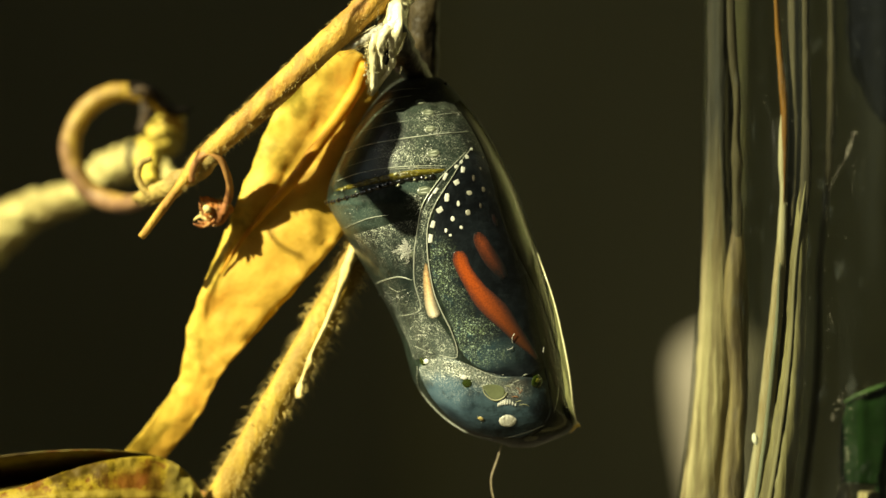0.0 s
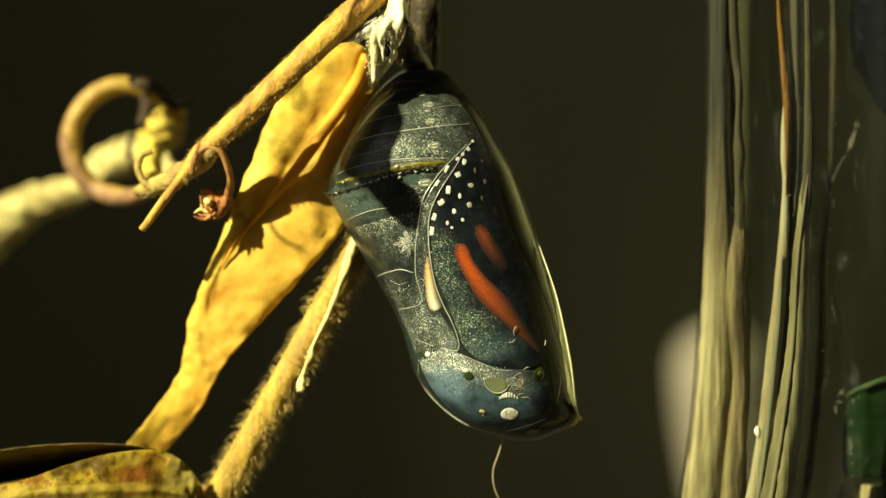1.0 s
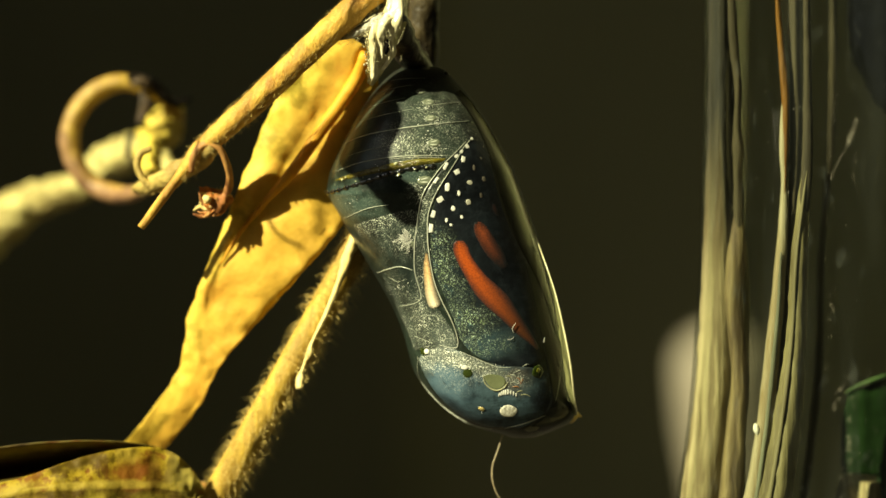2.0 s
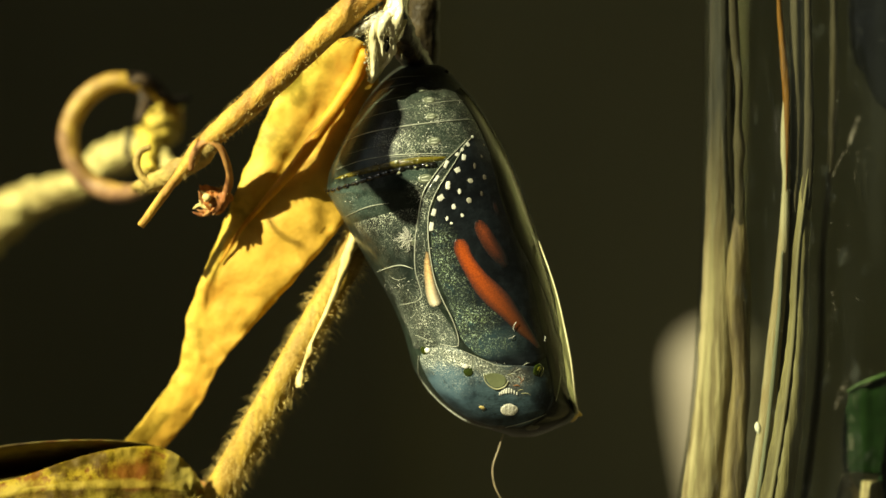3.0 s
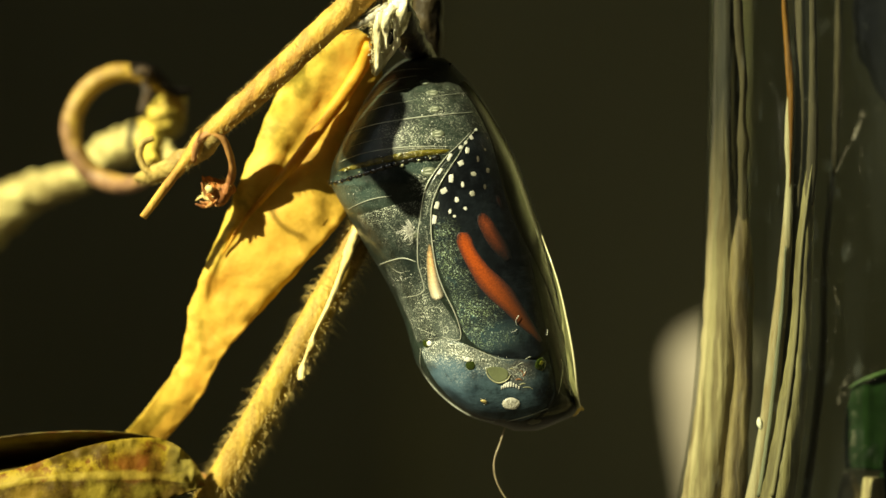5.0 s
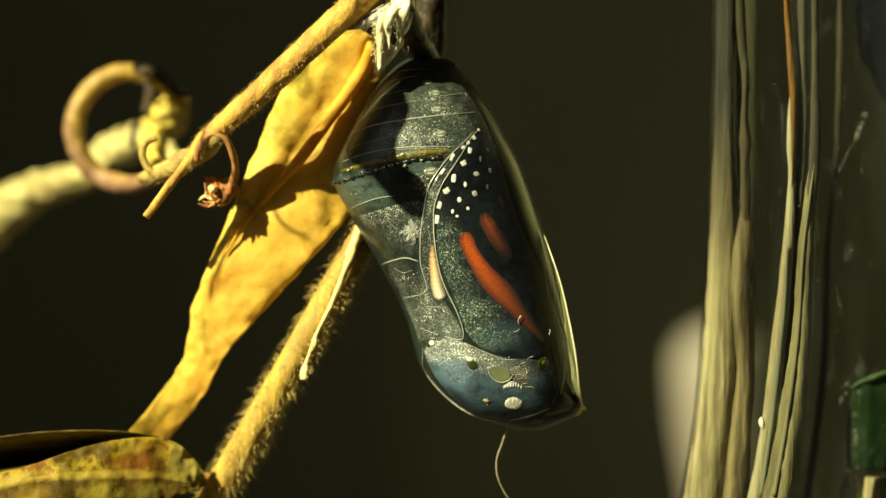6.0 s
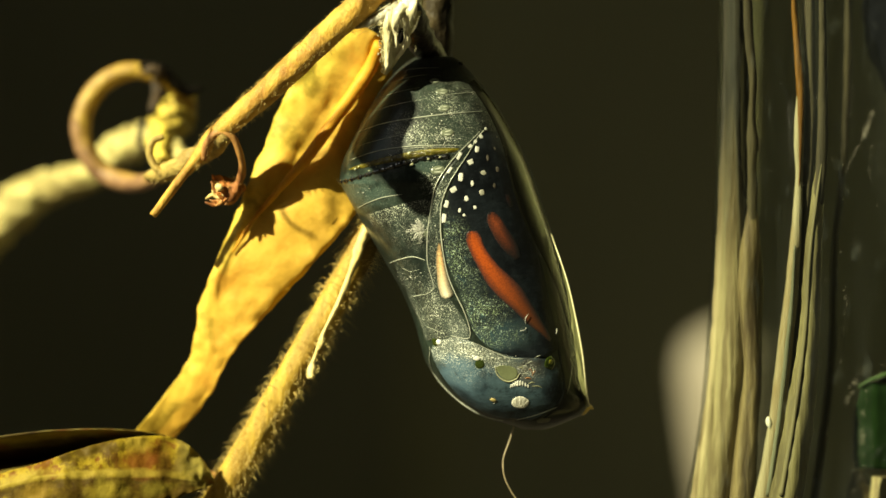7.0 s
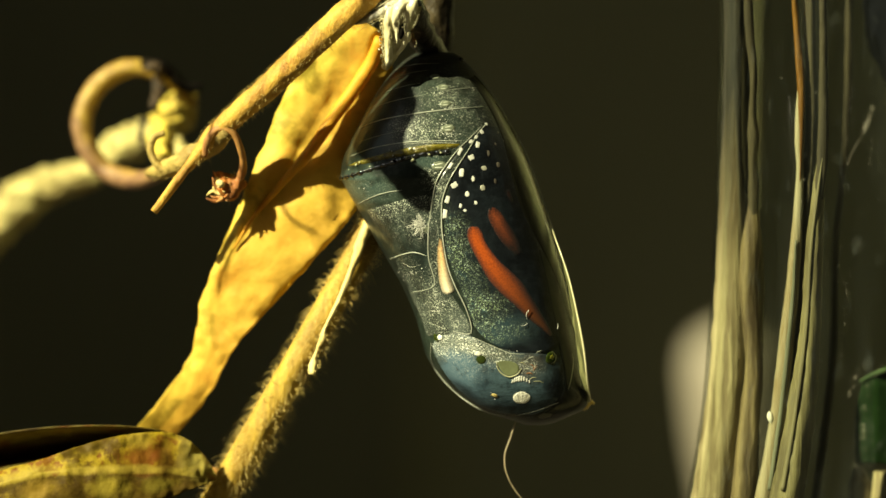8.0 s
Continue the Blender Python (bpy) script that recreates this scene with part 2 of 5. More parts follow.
M_LEAF = dry_leaf("dry_yellow_leaf", (0.76, 0.55, 0.085), (0.30, 0.235, 0.025), (0.60, 0.28, 0.035), (0.41, 0.50, 0.55, 0.67), valley=(0.40, 0.15, 0.02))
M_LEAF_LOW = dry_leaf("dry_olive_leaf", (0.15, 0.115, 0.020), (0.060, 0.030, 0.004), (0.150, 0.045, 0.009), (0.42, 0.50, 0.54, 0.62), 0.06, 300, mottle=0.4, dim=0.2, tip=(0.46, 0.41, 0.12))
# among the blotches: crease shade painted under the ridge, a highlight line on it
M_SKIRT = dry_leaf("blotched_leaf_with_crease_shade", (0.27, 0.190, 0.016), (0.060, 0.028, 0.003), (0.13, 0.046, 0.006), (0.42, 0.50, 0.53, 0.59), 0.06, 620, mottle=0.12, dim=0.4, tip=(0.36, 0.30, 0.075), relief=0.6,
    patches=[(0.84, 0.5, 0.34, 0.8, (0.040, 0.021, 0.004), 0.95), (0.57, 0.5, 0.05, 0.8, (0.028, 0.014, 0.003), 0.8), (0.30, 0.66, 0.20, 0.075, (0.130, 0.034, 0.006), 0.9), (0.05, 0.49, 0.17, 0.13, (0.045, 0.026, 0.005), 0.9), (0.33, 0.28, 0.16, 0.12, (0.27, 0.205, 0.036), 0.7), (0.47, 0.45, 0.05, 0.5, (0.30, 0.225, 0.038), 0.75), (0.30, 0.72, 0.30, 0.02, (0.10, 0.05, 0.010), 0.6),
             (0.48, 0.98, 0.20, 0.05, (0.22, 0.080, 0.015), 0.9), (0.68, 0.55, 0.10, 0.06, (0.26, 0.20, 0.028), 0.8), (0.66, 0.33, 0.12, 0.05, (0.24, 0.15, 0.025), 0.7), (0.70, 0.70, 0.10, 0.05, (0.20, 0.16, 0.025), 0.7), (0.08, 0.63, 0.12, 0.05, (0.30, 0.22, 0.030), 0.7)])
M_SKIRT.node_tree.nodes["Principled BSDF"].inputs["Specular IOR Level"].default_value = 0.1
M_RIB = dry_leaf("leaf_rib", (0.70, 0.36, 0.035), (0.45, 0.20, 0.02), (0.62, 0.27, 0.03))
M_TWIG = bark("dry_twig", (0.60, 0.355, 0.055), (0.30, 0.145, 0.022), grain=(1, 1, 0.5), relief=0.0006)
M_STEM = bark("dry_stem", (0.45, 0.295, 0.036), (0.23, 0.135, 0.018), relief=0.0005)
# bark of the upper stem, darkened by the shade put into its colour
M_STEM_TOP = bark("dark_stem", (0.050, 0.038, 0.018), (0.003, 0.0025, 0.002), grain=(1, 1, 0.5), rough=0.45, relief=0.0008, fine=620)
M_STEM_TOP.node_tree.nodes["Principled BSDF"].inputs["Specular IOR Level"].default_value = 0.12
M_BLACK = bark("black_tissue_and_shade", (0.008, 0.006, 0.004), (0.002, 0.002, 0.0015), grain=(1, 1, 1), rough=0.9, relief=0.0005)
M_BLACK.node_tree.nodes["Principled BSDF"].inputs["Specular IOR Level"].default_value = 0.06
M_JOINT = bark("dull_joint", (0.40, 0.29, 0.075), (0.20, 0.13, 0.03), grain=(1, 1, 1), relief=0.0006)
M_GAP_SHADE = bark("gap_shade_brown", (0.070, 0.042, 0.016), (0.010, 0.007, 0.004), grain=(1, 1, 1), rough=0.8, relief=0.0006)
M_STALK = bark("pale_stalk", (0.50, 0.43, 0.155), (0.27, 0.21, 0.065), grain=(1, 1, 1), relief=0.0012, fine=560)
M_KNOT = bark("olive_knot", (0.68, 0.52, 0.075), (0.20, 0.13, 0.02), grain=(1, 1, 1), relief=0.0006)
M_RING = ring_skin()
M_CURL = bark("red_brown_curl", (0.42, 0.21, 0.055), (0.20, 0.07, 0.02))
M_FLOWER = bark("withered_bract", (0.46, 0.17, 0.03), (0.14, 0.045, 0.012))
M_HAIR = plain("dry_hair", (0.62, 0.46, 0.14), 0.5)
M_PALE = bark("bleached_strand", (0.72, 0.58, 0.25), (0.55, 0.40, 0.12))
M_SILK = bark("matted_silk", (0.86, 0.80, 0.54), (0.42, 0.36, 0.16), grain=(1.2, 1.2, 0.6), rough=0.22, relief=0.0002, fine=700)
M_CORE = bark("olive_leaf_base", (0.80, 0.74, 0.45), (0.20, 0.16, 0.05), grain=(1.0, 1.0, 0.7), rough=0.25, relief=0.0004, fine=520)
M_WEB = bark("grey_web", (0.52, 0.49, 0.38), (0.06, 0.05, 0.03), grain=(1, 1, 1), rough=0.15, relief=0.0004, fine=1500)
M_ABDOMEN = skin("pupa_abdomen", (0.006, 0.009, 0.006), (0.021, 0.031, 0.022),
    [(-5.86, 3.22, 1.7, 0.85, 12, (0.036, 0.060, 0.050), 0.9), (2.15, 7.67, 0.8, 2.6, -28, (0.006, 0.007, 0.006), 0.95), (0.17, 7.26, 1.1, 1.5, 0, (0.022, 0.032, 0.026), 0.6), (-1.78, 4.92, 0.9, 0.5, 10, (0.032, 0.056, 0.046), 0.7),
     (-3.10, 11.15, 4.0, 1.0, 0, (0.024, 0.022, 0.017), 0.8), (0.53, 10.21, 1.2, 0.7, 35, (0.032, 0.036, 0.025), 0.5), (-4.49, 0.27, 2.2, 1.6, 50, (0.014, 0.018, 0.014), 0.8), (4.35, -9.40, 4.0, 2.4, 0, (0.010, 0.012, 0.009), 0.8)],
    [(-2.26, 6.64, 1.5, 1.0, 20, 0.8), (-0.37, 7.62, 2.4, 2.4, 0, 0.3), (-5.75, 3.15, 1.5, 0.8, 10, 0.2), (-0.73, 8.89, 1.2, 0.8, 0, 0.35), (-1.42, 3.77, 0.7, 0.8, 0, 0.5)], (0.44, 0.46, 0.36), 330)
M_LOWER = skin("pupa_legs", (0.004, 0.006, 0.005), (0.017, 0.025, 0.020),
    [(-3.05, -2.07, 1.7, 1.2, 30, (0.008, 0.014, 0.012), 0.85), (-1.41, -4.94, 1.8, 1.9, 20, (0.026, 0.034, 0.027), 0.7), (-5.24, 0.63, 1.2, 1.0, 50, (0.022, 0.024, 0.017), 0.6), (0.21, -5.46, 0.7, 0.9, 0, (0.075, 0.09, 0.078), 0.6)],
    [(-4.29, 2.14, 1.7, 0.7, -16, 0.7), (-3.03, 1.35, 1.6, 1.2, 30, 0.3), (-3.05, -2.25, 1.3, 0.9, 35, 0.22), (-1.05, -4.57, 1.9, 1.7, 30, 0.45), (-1.17, 0.28, 0.45, 4.0, 0, 0.3), (-0.53, 3.31, 0.6, 1.6, 35, 0.6)], (0.60, 0.63, 0.50), 420, coat=0.45)
M_WING = skin("pupa_wing", (0.004, 0.005, 0.006), (0.008, 0.011, 0.013),
    [(2.36, -5.98, 2.6, 0.9, -15, (0.022, 0.042, 0.050), 0.8), (0.56, -2.94, 1.0, 3.4, -22, (0.012, 0.020, 0.020), 0.7), (4.51, -5.62, 1.2, 0.8, -30, (0.020, 0.030, 0.031), 0.6), (6.33, -4.38, 0.8, 3.2, -12, (0.003, 0.003, 0.003), 0.95), (4.51, 2.10, 0.9, 3.6, -18, (0.004, 0.004, 0.004), 0.9)],
    [(0.56, -2.40, 1.0, 3.6, -22, 0.42), (1.64, -4.90, 1.4, 1.2, -40, 0.95), (0.01, -0.08, 0.8, 1.6, -10, 0.55), (2.36, -6.16, 1.8, 0.6, -15, 0.35)], (0.44, 0.54, 0.40), 300, sheen=True)
M_HEAD = skin("pupa_head", (0.010, 0.017, 0.021), (0.040, 0.066, 0.080),
    [(0.22, -8.43, 1.9, 1.3, 35, (0.088, 0.150, 0.190), 0.8), (3.81, -9.33, 2.2, 0.9, 10, (0.064, 0.105, 0.122), 0.7), (0.59, -9.93, 1.7, 0.42, 38, (0.014, 0.022, 0.028), 0.8), (1.73, -9.06, 0.5, 0.7, 0, (0.018, 0.032, 0.042), 0.6),
     (-0.51, -6.44, 2.3, 0.6, 12, (0.100, 0.112, 0.086), 0.7), (2.72, -7.41, 2.2, 0.45, 18, (0.090, 0.100, 0.070), 0.7), (4.81, -8.14, 0.9, 0.9, 0, (0.085, 0.070, 0.050), 0.6), (6.63, -9.06, 0.9, 1.8, 10, (0.005, 0.006, 0.007), 0.95), (5.60, -8.39, 0.9, 0.6, 0, (0.030, 0.045, 0.045), 0.6), (-1.41, -7.69, 0.6, 1.3, 15, (0.07, 0.082, 0.062), 0.6)],
    [(-0.33, -6.62, 2.2, 0.8, 12, 1.2), (2.36, -7.24, 2.0, 0.5, 18, 0.9), (3.62, -7.95, 1.6, 0.5, 10, 0.5), (0.57, -7.98, 1.2, 0.8, 20, 0.25)], (0.62, 0.66, 0.54), 380)
M_ORANGE = scales("orange_wing_scales", (0.008, 0.012, 0.014), (0.36, 0.066, 0.012), (0.085, 0.030, 0.012), 0.23)
M_ORANGE_DIM = scales("dim_orange_scales", (0.006, 0.009, 0.010), (0.27, 0.060, 0.020), (0.060, 0.022, 0.013), 0.42)
M_ORANGE_FAINT = scales("faint_orange_scales", (0.006, 0.007, 0.008), (0.035, 0.012, 0.008), (0.015, 0.008, 0.007), 0.40)
M_DIMDOT = plain("dim_scales", (0.11, 0.095, 0.07), 0.4)
M_BRISTLE = plain("white_bristle", (0.60, 0.60, 0.52), 0.4)
M_FLECK = plain("olive_fleck", (0.05, 0.05, 0.025), 0.4)
M_GLEAM = plain("olive_gleam", (0.12, 0.115, 0.015), 0.12, Coat_Weight=1.0)
M_CREAM = scales("cream_wing_scales", (0.05, 0.045, 0.03), (0.70, 0.44, 0.20), (0.84, 0.74, 0.52), 0.30, 0.45)
M_WHITE = plain("white_scales", (0.66, 0.66, 0.57), 0.45)
M_FIBRE = bark("fibrous_white_scales", (0.90, 0.88, 0.74), (0.52, 0.50, 0.36), grain=(1.5, 1, 0.5), rough=0.5, relief=0.00012, fine=3000)
M_SKINRIM = plain("amber_skin", (0.30, 0.15, 0.07), 0.25, Coat_Weight=1.0)
M_GREYDOT = plain("dull_scales", (0.36, 0.35, 0.27), 0.4)
M_SEAM = plain("clear_seam", (0.44, 0.46, 0.37), 0.22, Coat_Weight=0.5)
M_PORE = plain("pale_pore", (0.12, 0.135, 0.09), 0.3, Coat_Weight=1.0)
M_GOLD = bark("olive_gold_band", (0.13, 0.108, 0.014), (0.020, 0.017, 0.004), grain=(0.7, 1, 1), rough=0.16, relief=0.00035, fine=2200)
M_BEAD = plain("black_beads", (0.006, 0.006, 0.005), 0.12, Coat_Weight=1.0)
M_HOOK = bark("dark_brown_hook", (0.034, 0.026, 0.017), (0.006, 0.005, 0.004), grain=(1, 1, 0.5), rough=0.4, relief=0.0004, fine=900)
M_GREEN = plain("green_eye_bead", (0.022, 0.034, 0.005), 0.2, Coat_Weight=0.5)
M_PALEDISC = plain("pale_olive_disc", (0.15, 0.17, 0.085), 0.2, Coat_Weight=1.0)
M_CASE = plain("black_case", (0.006, 0.007, 0.006), 0.5, Specular_IOR_Level=0.09, Coat_Weight=0.35, Coat_Roughness=0.15)
M_PALERIM = plain("pale_olive_rim", (0.34, 0.34, 0.20), 0.2, Coat_Weight=1.0)
M_KEEL = plain("pale_wing_edge", (0.58, 0.55, 0.32), 0.26, Coat_Weight=1.0)
M_GOLDBEAD = plain("golden_bead", (0.40, 0.32, 0.12), 0.2, Coat_Weight=1.0)
M_FLANK = plain("black_flank", (0.007, 0.007, 0.004), 0.40, Specular_IOR_Level=0.1, Coat_Roughness=0.22, Coat_IOR=1.5, Coat_Tint=(0.80, 0.84, 0.50, 1.0))
edge_gloss(M_FLANK)
M_FIN = bark("olive_fin", (0.20, 0.20, 0.085), (0.012, 0.013, 0.007), grain=(1.6, 1, 0.10), rough=0.3, relief=0.0001, fine=1600)
M_TIP = plain("amber_tip", (0.42, 0.28, 0.04), 0.3, Coat_Weight=0.6)
M_THREAD = plain("thread", (0.22, 0.175, 0.10), 0.5)
M_GLASS = dusty_glass("jar_glass", (0.93, 0.94, 0.90), (0.155, 0.170, 0.155))
# the straw darkens upwards: shade of the upper jar put into its colour
M_STRAW = bark("straw_stalk", (0.36, 0.31, 0.165), (0.12, 0.088, 0.035), grain=(1, 1, 0.05), fine=1500, relief=0.0004, top_shade=(0.1325, 0.1425, (0.028, 0.024, 0.012)))
M_BROWN = bark("brown_stalk", (0.18, 0.14, 0.062), (0.055, 0.036, 0.015), grain=(1, 1, 0.12), fine=1100, relief=0.0005)
M_SHINY = bark("shiny_stalk", (0.33, 0.30, 0.20), (0.20, 0.155, 0.08), grain=(1, 1, 0.05), rough=0.25, fine=1000)
M_DROP = plain("glint_white", (0.92, 0.90, 0.74), 0.12, Coat_Weight=1.0)
M_OLIVE = bark("olive_stalk", (0.20, 0.178, 0.082), (0.075, 0.062, 0.026), grain=(1, 1, 0.06), fine=1100)
M_RIBPALE = bark("pale_rib", (0.145, 0.13, 0.066), (0.08, 0.066, 0.032), grain=(1, 1, 0.05))
# dark copies for dim stalks and upper ends; the shade is in the colour
M_SHADED = bark("shaded_olive_stalk", (0.033, 0.029, 0.015), (0.013, 0.011, 0.006), grain=(1, 1, 0.06), rough=0.9, fine=1100)
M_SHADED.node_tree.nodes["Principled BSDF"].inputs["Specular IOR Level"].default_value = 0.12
M_BROWN_DIM = bark("dim_brown_stalk", (0.050, 0.040, 0.018), (0.018, 0.014, 0.007), grain=(1, 1, 0.06), rough=0.85, fine=1100)
M_DARKBARK = bark("dark_bark_strip", (0.090, 0.062, 0.026), (0.020, 0.014, 0.007), grain=(1, 1, 0.10), fine=1300)
M_AMBER = bark("orange_dry_stalk", (0.17, 0.080, 0.016), (0.07, 0.030, 0.008), grain=(1, 1, 0.05), rough=0.35, fine=1200)
M_TEAL = bark("grey_green_groove", (0.155, 0.165, 0.115), (0.09, 0.095, 0.065), grain=(1, 1, 0.05), rough=0.3)
M_LIVE = bark("green_leaf", (0.008, 0.024, 0.005), (0.004, 0.011, 0.003), grain=(1, 1, 0.1), rough=0.7, relief=0.0001)
M_LIVE.node_tree.nodes["Principled BSDF"].inputs["Specular IOR Level"].default_value = 0.08
M_LIVE_EDGE = bark("leaf_edge", (0.035, 0.08, 0.015), (0.02, 0.05, 0.01), relief=0.0001)
M_NAVY = plain("navy_form", (0.0020, 0.0022, 0.0045), 0.95, Specular_IOR_Level=0.02)
M_DUST = plain("dust", (0.30, 0.28, 0.21), 0.8)
M_STAKE = bark("weathered_wood", (0.265, 0.232, 0.17), (0.23, 0.20, 0.147), grain=(1, 1, 0.1))
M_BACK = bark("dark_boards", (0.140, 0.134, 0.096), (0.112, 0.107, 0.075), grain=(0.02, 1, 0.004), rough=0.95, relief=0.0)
M_BACK_LEFT = bark("darker_left_boards", (0.088, 0.084, 0.060), (0.07, 0.067, 0.048), grain=(0.02, 1, 0.004), rough=0.95, relief=0.0)
M_WALL = bark("unseen_wall_boards", (0.10, 0.075, 0.045), (0.05, 0.037, 0.022), grain=(0.02, 1, 0.004), rough=0.9, relief=0.0)
M_BOUNCE = bark("cream_bounce", (0.58, 0.55, 0.30), (0.50, 0.47, 0.25), grain=(0.02, 0.02, 0.02), rough=0.9)
M_SOIL = bark("dark_soil", (0.035, 0.026, 0.016), (0.016, 0.012, 0.008), grain=(0.05, 0.05, 0.05), rough=0.95)

# ---- mesh helpers; lengths in millimetres about a point CENTRE above the ground ----
CENTRE = Vector((0.0, 0.0, 0.14))


def world_point(p):
    return Vector(p[:3]) * 0.001 + CENTRE


def base_of(ob):
    while ob.parent:
        ob = ob.parent
    return ob.location


def thing(name, foot, label, category, group="", kind=""):
    ob = new(name)
    ob.empty_display_size = 0.01
    ob.location = world_point(foot)
    return tagged(ob, label, category, group, kind)


def part(name, bm, material, parent, label=""):
    """Links a bmesh, whose points are in millimetres, as one mesh under a thing or a part."""
    shift = base_of(parent)
    for v in bm.verts:
        v.co = world_point(v.co) - shift
    bmesh.ops.recalc_face_normals(bm, faces=bm.faces)
    me = bpy.data.meshes.new(name)
    bm.to_mesh(me)
    bm.free()
    me.materials.append(material)
    me.shade_smooth()
    ob = new(name, me)
    ob.parent = parent
    return tagged(ob, label)


def spline(points, n):
    """n samples of a smooth curve through points of any dimension."""
    p = np.array(points, float)
    p = np.vstack([2 * p[0] - p[1], p, 2 * p[-1] - p[-2]])
    out = []
    for s in np.linspace(0, len(p) - 3 - 1e-9, n):
        i, u = int(s), s - int(s)
        a, b, c, d = p[i:i + 4]
        out.append(0.5 * (2 * b + (c - a) * u + (2 * a - 5 * b + 4 * c - d) * u * u + (3 * b - a - 3 * c + d) * u ** 3))
    return np.array(out)


def even_spline(points, n):
    """The same for unevenly spaced points: it never overshoots between them, and its samples lie evenly along it."""
    p = np.array(points, float)
    h = np.maximum(np.linalg.norm(np.diff(p[:, :3], axis=0), axis=1), 1e-6)
    slope = np.diff(p, axis=0) / h[:, None]
    m = np.vstack([slope[:1], (slope[:-1] * h[1:, None] + slope[1:] * h[:-1, None]) / (h[1:] + h[:-1])[:, None], slope[-1:]])
    at = np.concatenate([[0], np.cumsum(h)])
    out = []
    for s in np.linspace(0, at[-1] - 1e-9, n):
        i = min(int(np.searchsorted(at, s, "right")) - 1, len(h) - 1)
        u = (s - at[i]) / h[i]
        out.append((1 + 2 * u) * (1 - u) ** 2 * p[i] + u * (1 - u) ** 2 * h[i] * m[i] + u * u * (3 - 2 * u) * p[i + 1] - u * u * (1 - u) * h[i] * m[i + 1])
    return np.array(out)


def tube(points, n=40, sides=12, rough=0.0, bm=None, flat=1.0, ribs=0):
    """A swept tube through points (x, y, z, radius), closed at both ends, a little uneven; ribs: lengthwise ridges."""
    bm = bm or bmesh.new()
    c = even_spline(points, n)
    side, rings = None, []
    for i in range(n):
        t = Vector(c[min(i + 1, n - 1), :3] - c[max(i - 1, 0), :3]).normalized()
        if side is None:
            side = t.cross(Vector((0, 1, 0))).normalized()
        side = (side - t * side.dot(t)).normalized()
        up = t.cross(side)
        ring = []
        for j in range(sides):
            a = 2 * math.pi * j / sides
            r = max(c[i, 3], 0.005)
            q = Vector(c[i, :3])
            if rough:
                w = Vector((math.cos(a), math.sin(a), 0))
                r *= 1 + rough * (noise.noise(q * 0.9 + w * 1.3) + 0.45 * noise.noise(q * 2.6 + w * 3.1))
            if ribs:
                r *= 1 + 0.07 * math.cos(ribs * a)
            ring.append(bm.verts.new(q + side * (r * math.cos(a)) + up * (r * flat * math.sin(a))))
        rings.append(ring)
    for a, b in zip(rings, rings[1:]):
        for j in range(sides):
            bm.faces.new((a[j], a[(j + 1) % sides], b[(j + 1) % sides], b[j]))
    bm.faces.new(rings[0][::-1])
    bm.faces.new(rings[-1])
    return bm


def hairs(points, count, length, radius, seed, spread=1.0, droop=0.3):
    """Fine tapered hairs standing off a stem."""
    rnd = random.Random(seed)
    bm = bmesh.new()
    c = even_spline(points, 120)
    for _ in range(count):
        i = rnd.randrange(1, 119)
        t = Vector(c[i + 1, :3] - c[i - 1, :3]).normalized()
        out = Vector((rnd.gauss(0, 1), rnd.gauss(0, 1), rnd.gauss(0, 1)))
        out = (out - t * out.dot(t)).normalized()
        foot = Vector(c[i, :3]) + out * c[i, 3] * 0.92 + t * rnd.uniform(-0.1, 0.1)
        ln = length * rnd.uniform(0.4, 1.25)
        way = (out + t * rnd.uniform(-0.6, 0.6) * spread).normalized()
        bend = Vector((rnd.uniform(-1, 1), rnd.uniform(-1, 1), -1)) * droop * ln * 0.5
        mid, tip = foot + way * ln * 0.55, foot + way * ln + bend
        sd = way.cross(Vector((0.3, 0.8, 0.5))).normalized() * radius
        up = way.cross(sd).normalized() * radius
        rows = []
        for q, s in ((foot, 1.0), (mid, 0.7)):
            rows.append([bm.verts.new(q + (sd * math.cos(a) + up * math.sin(a)) * s) for a in (0, 2.1, 4.2)])
        top = bm.verts.new(tip)
        for j in range(3):
            k = (j + 1) % 3
            bm.faces.new((rows[0][j], rows[0][k], rows[1][k], rows[1][j]))
            bm.faces.new((rows[1][j], rows[1][k], top))
    return bm


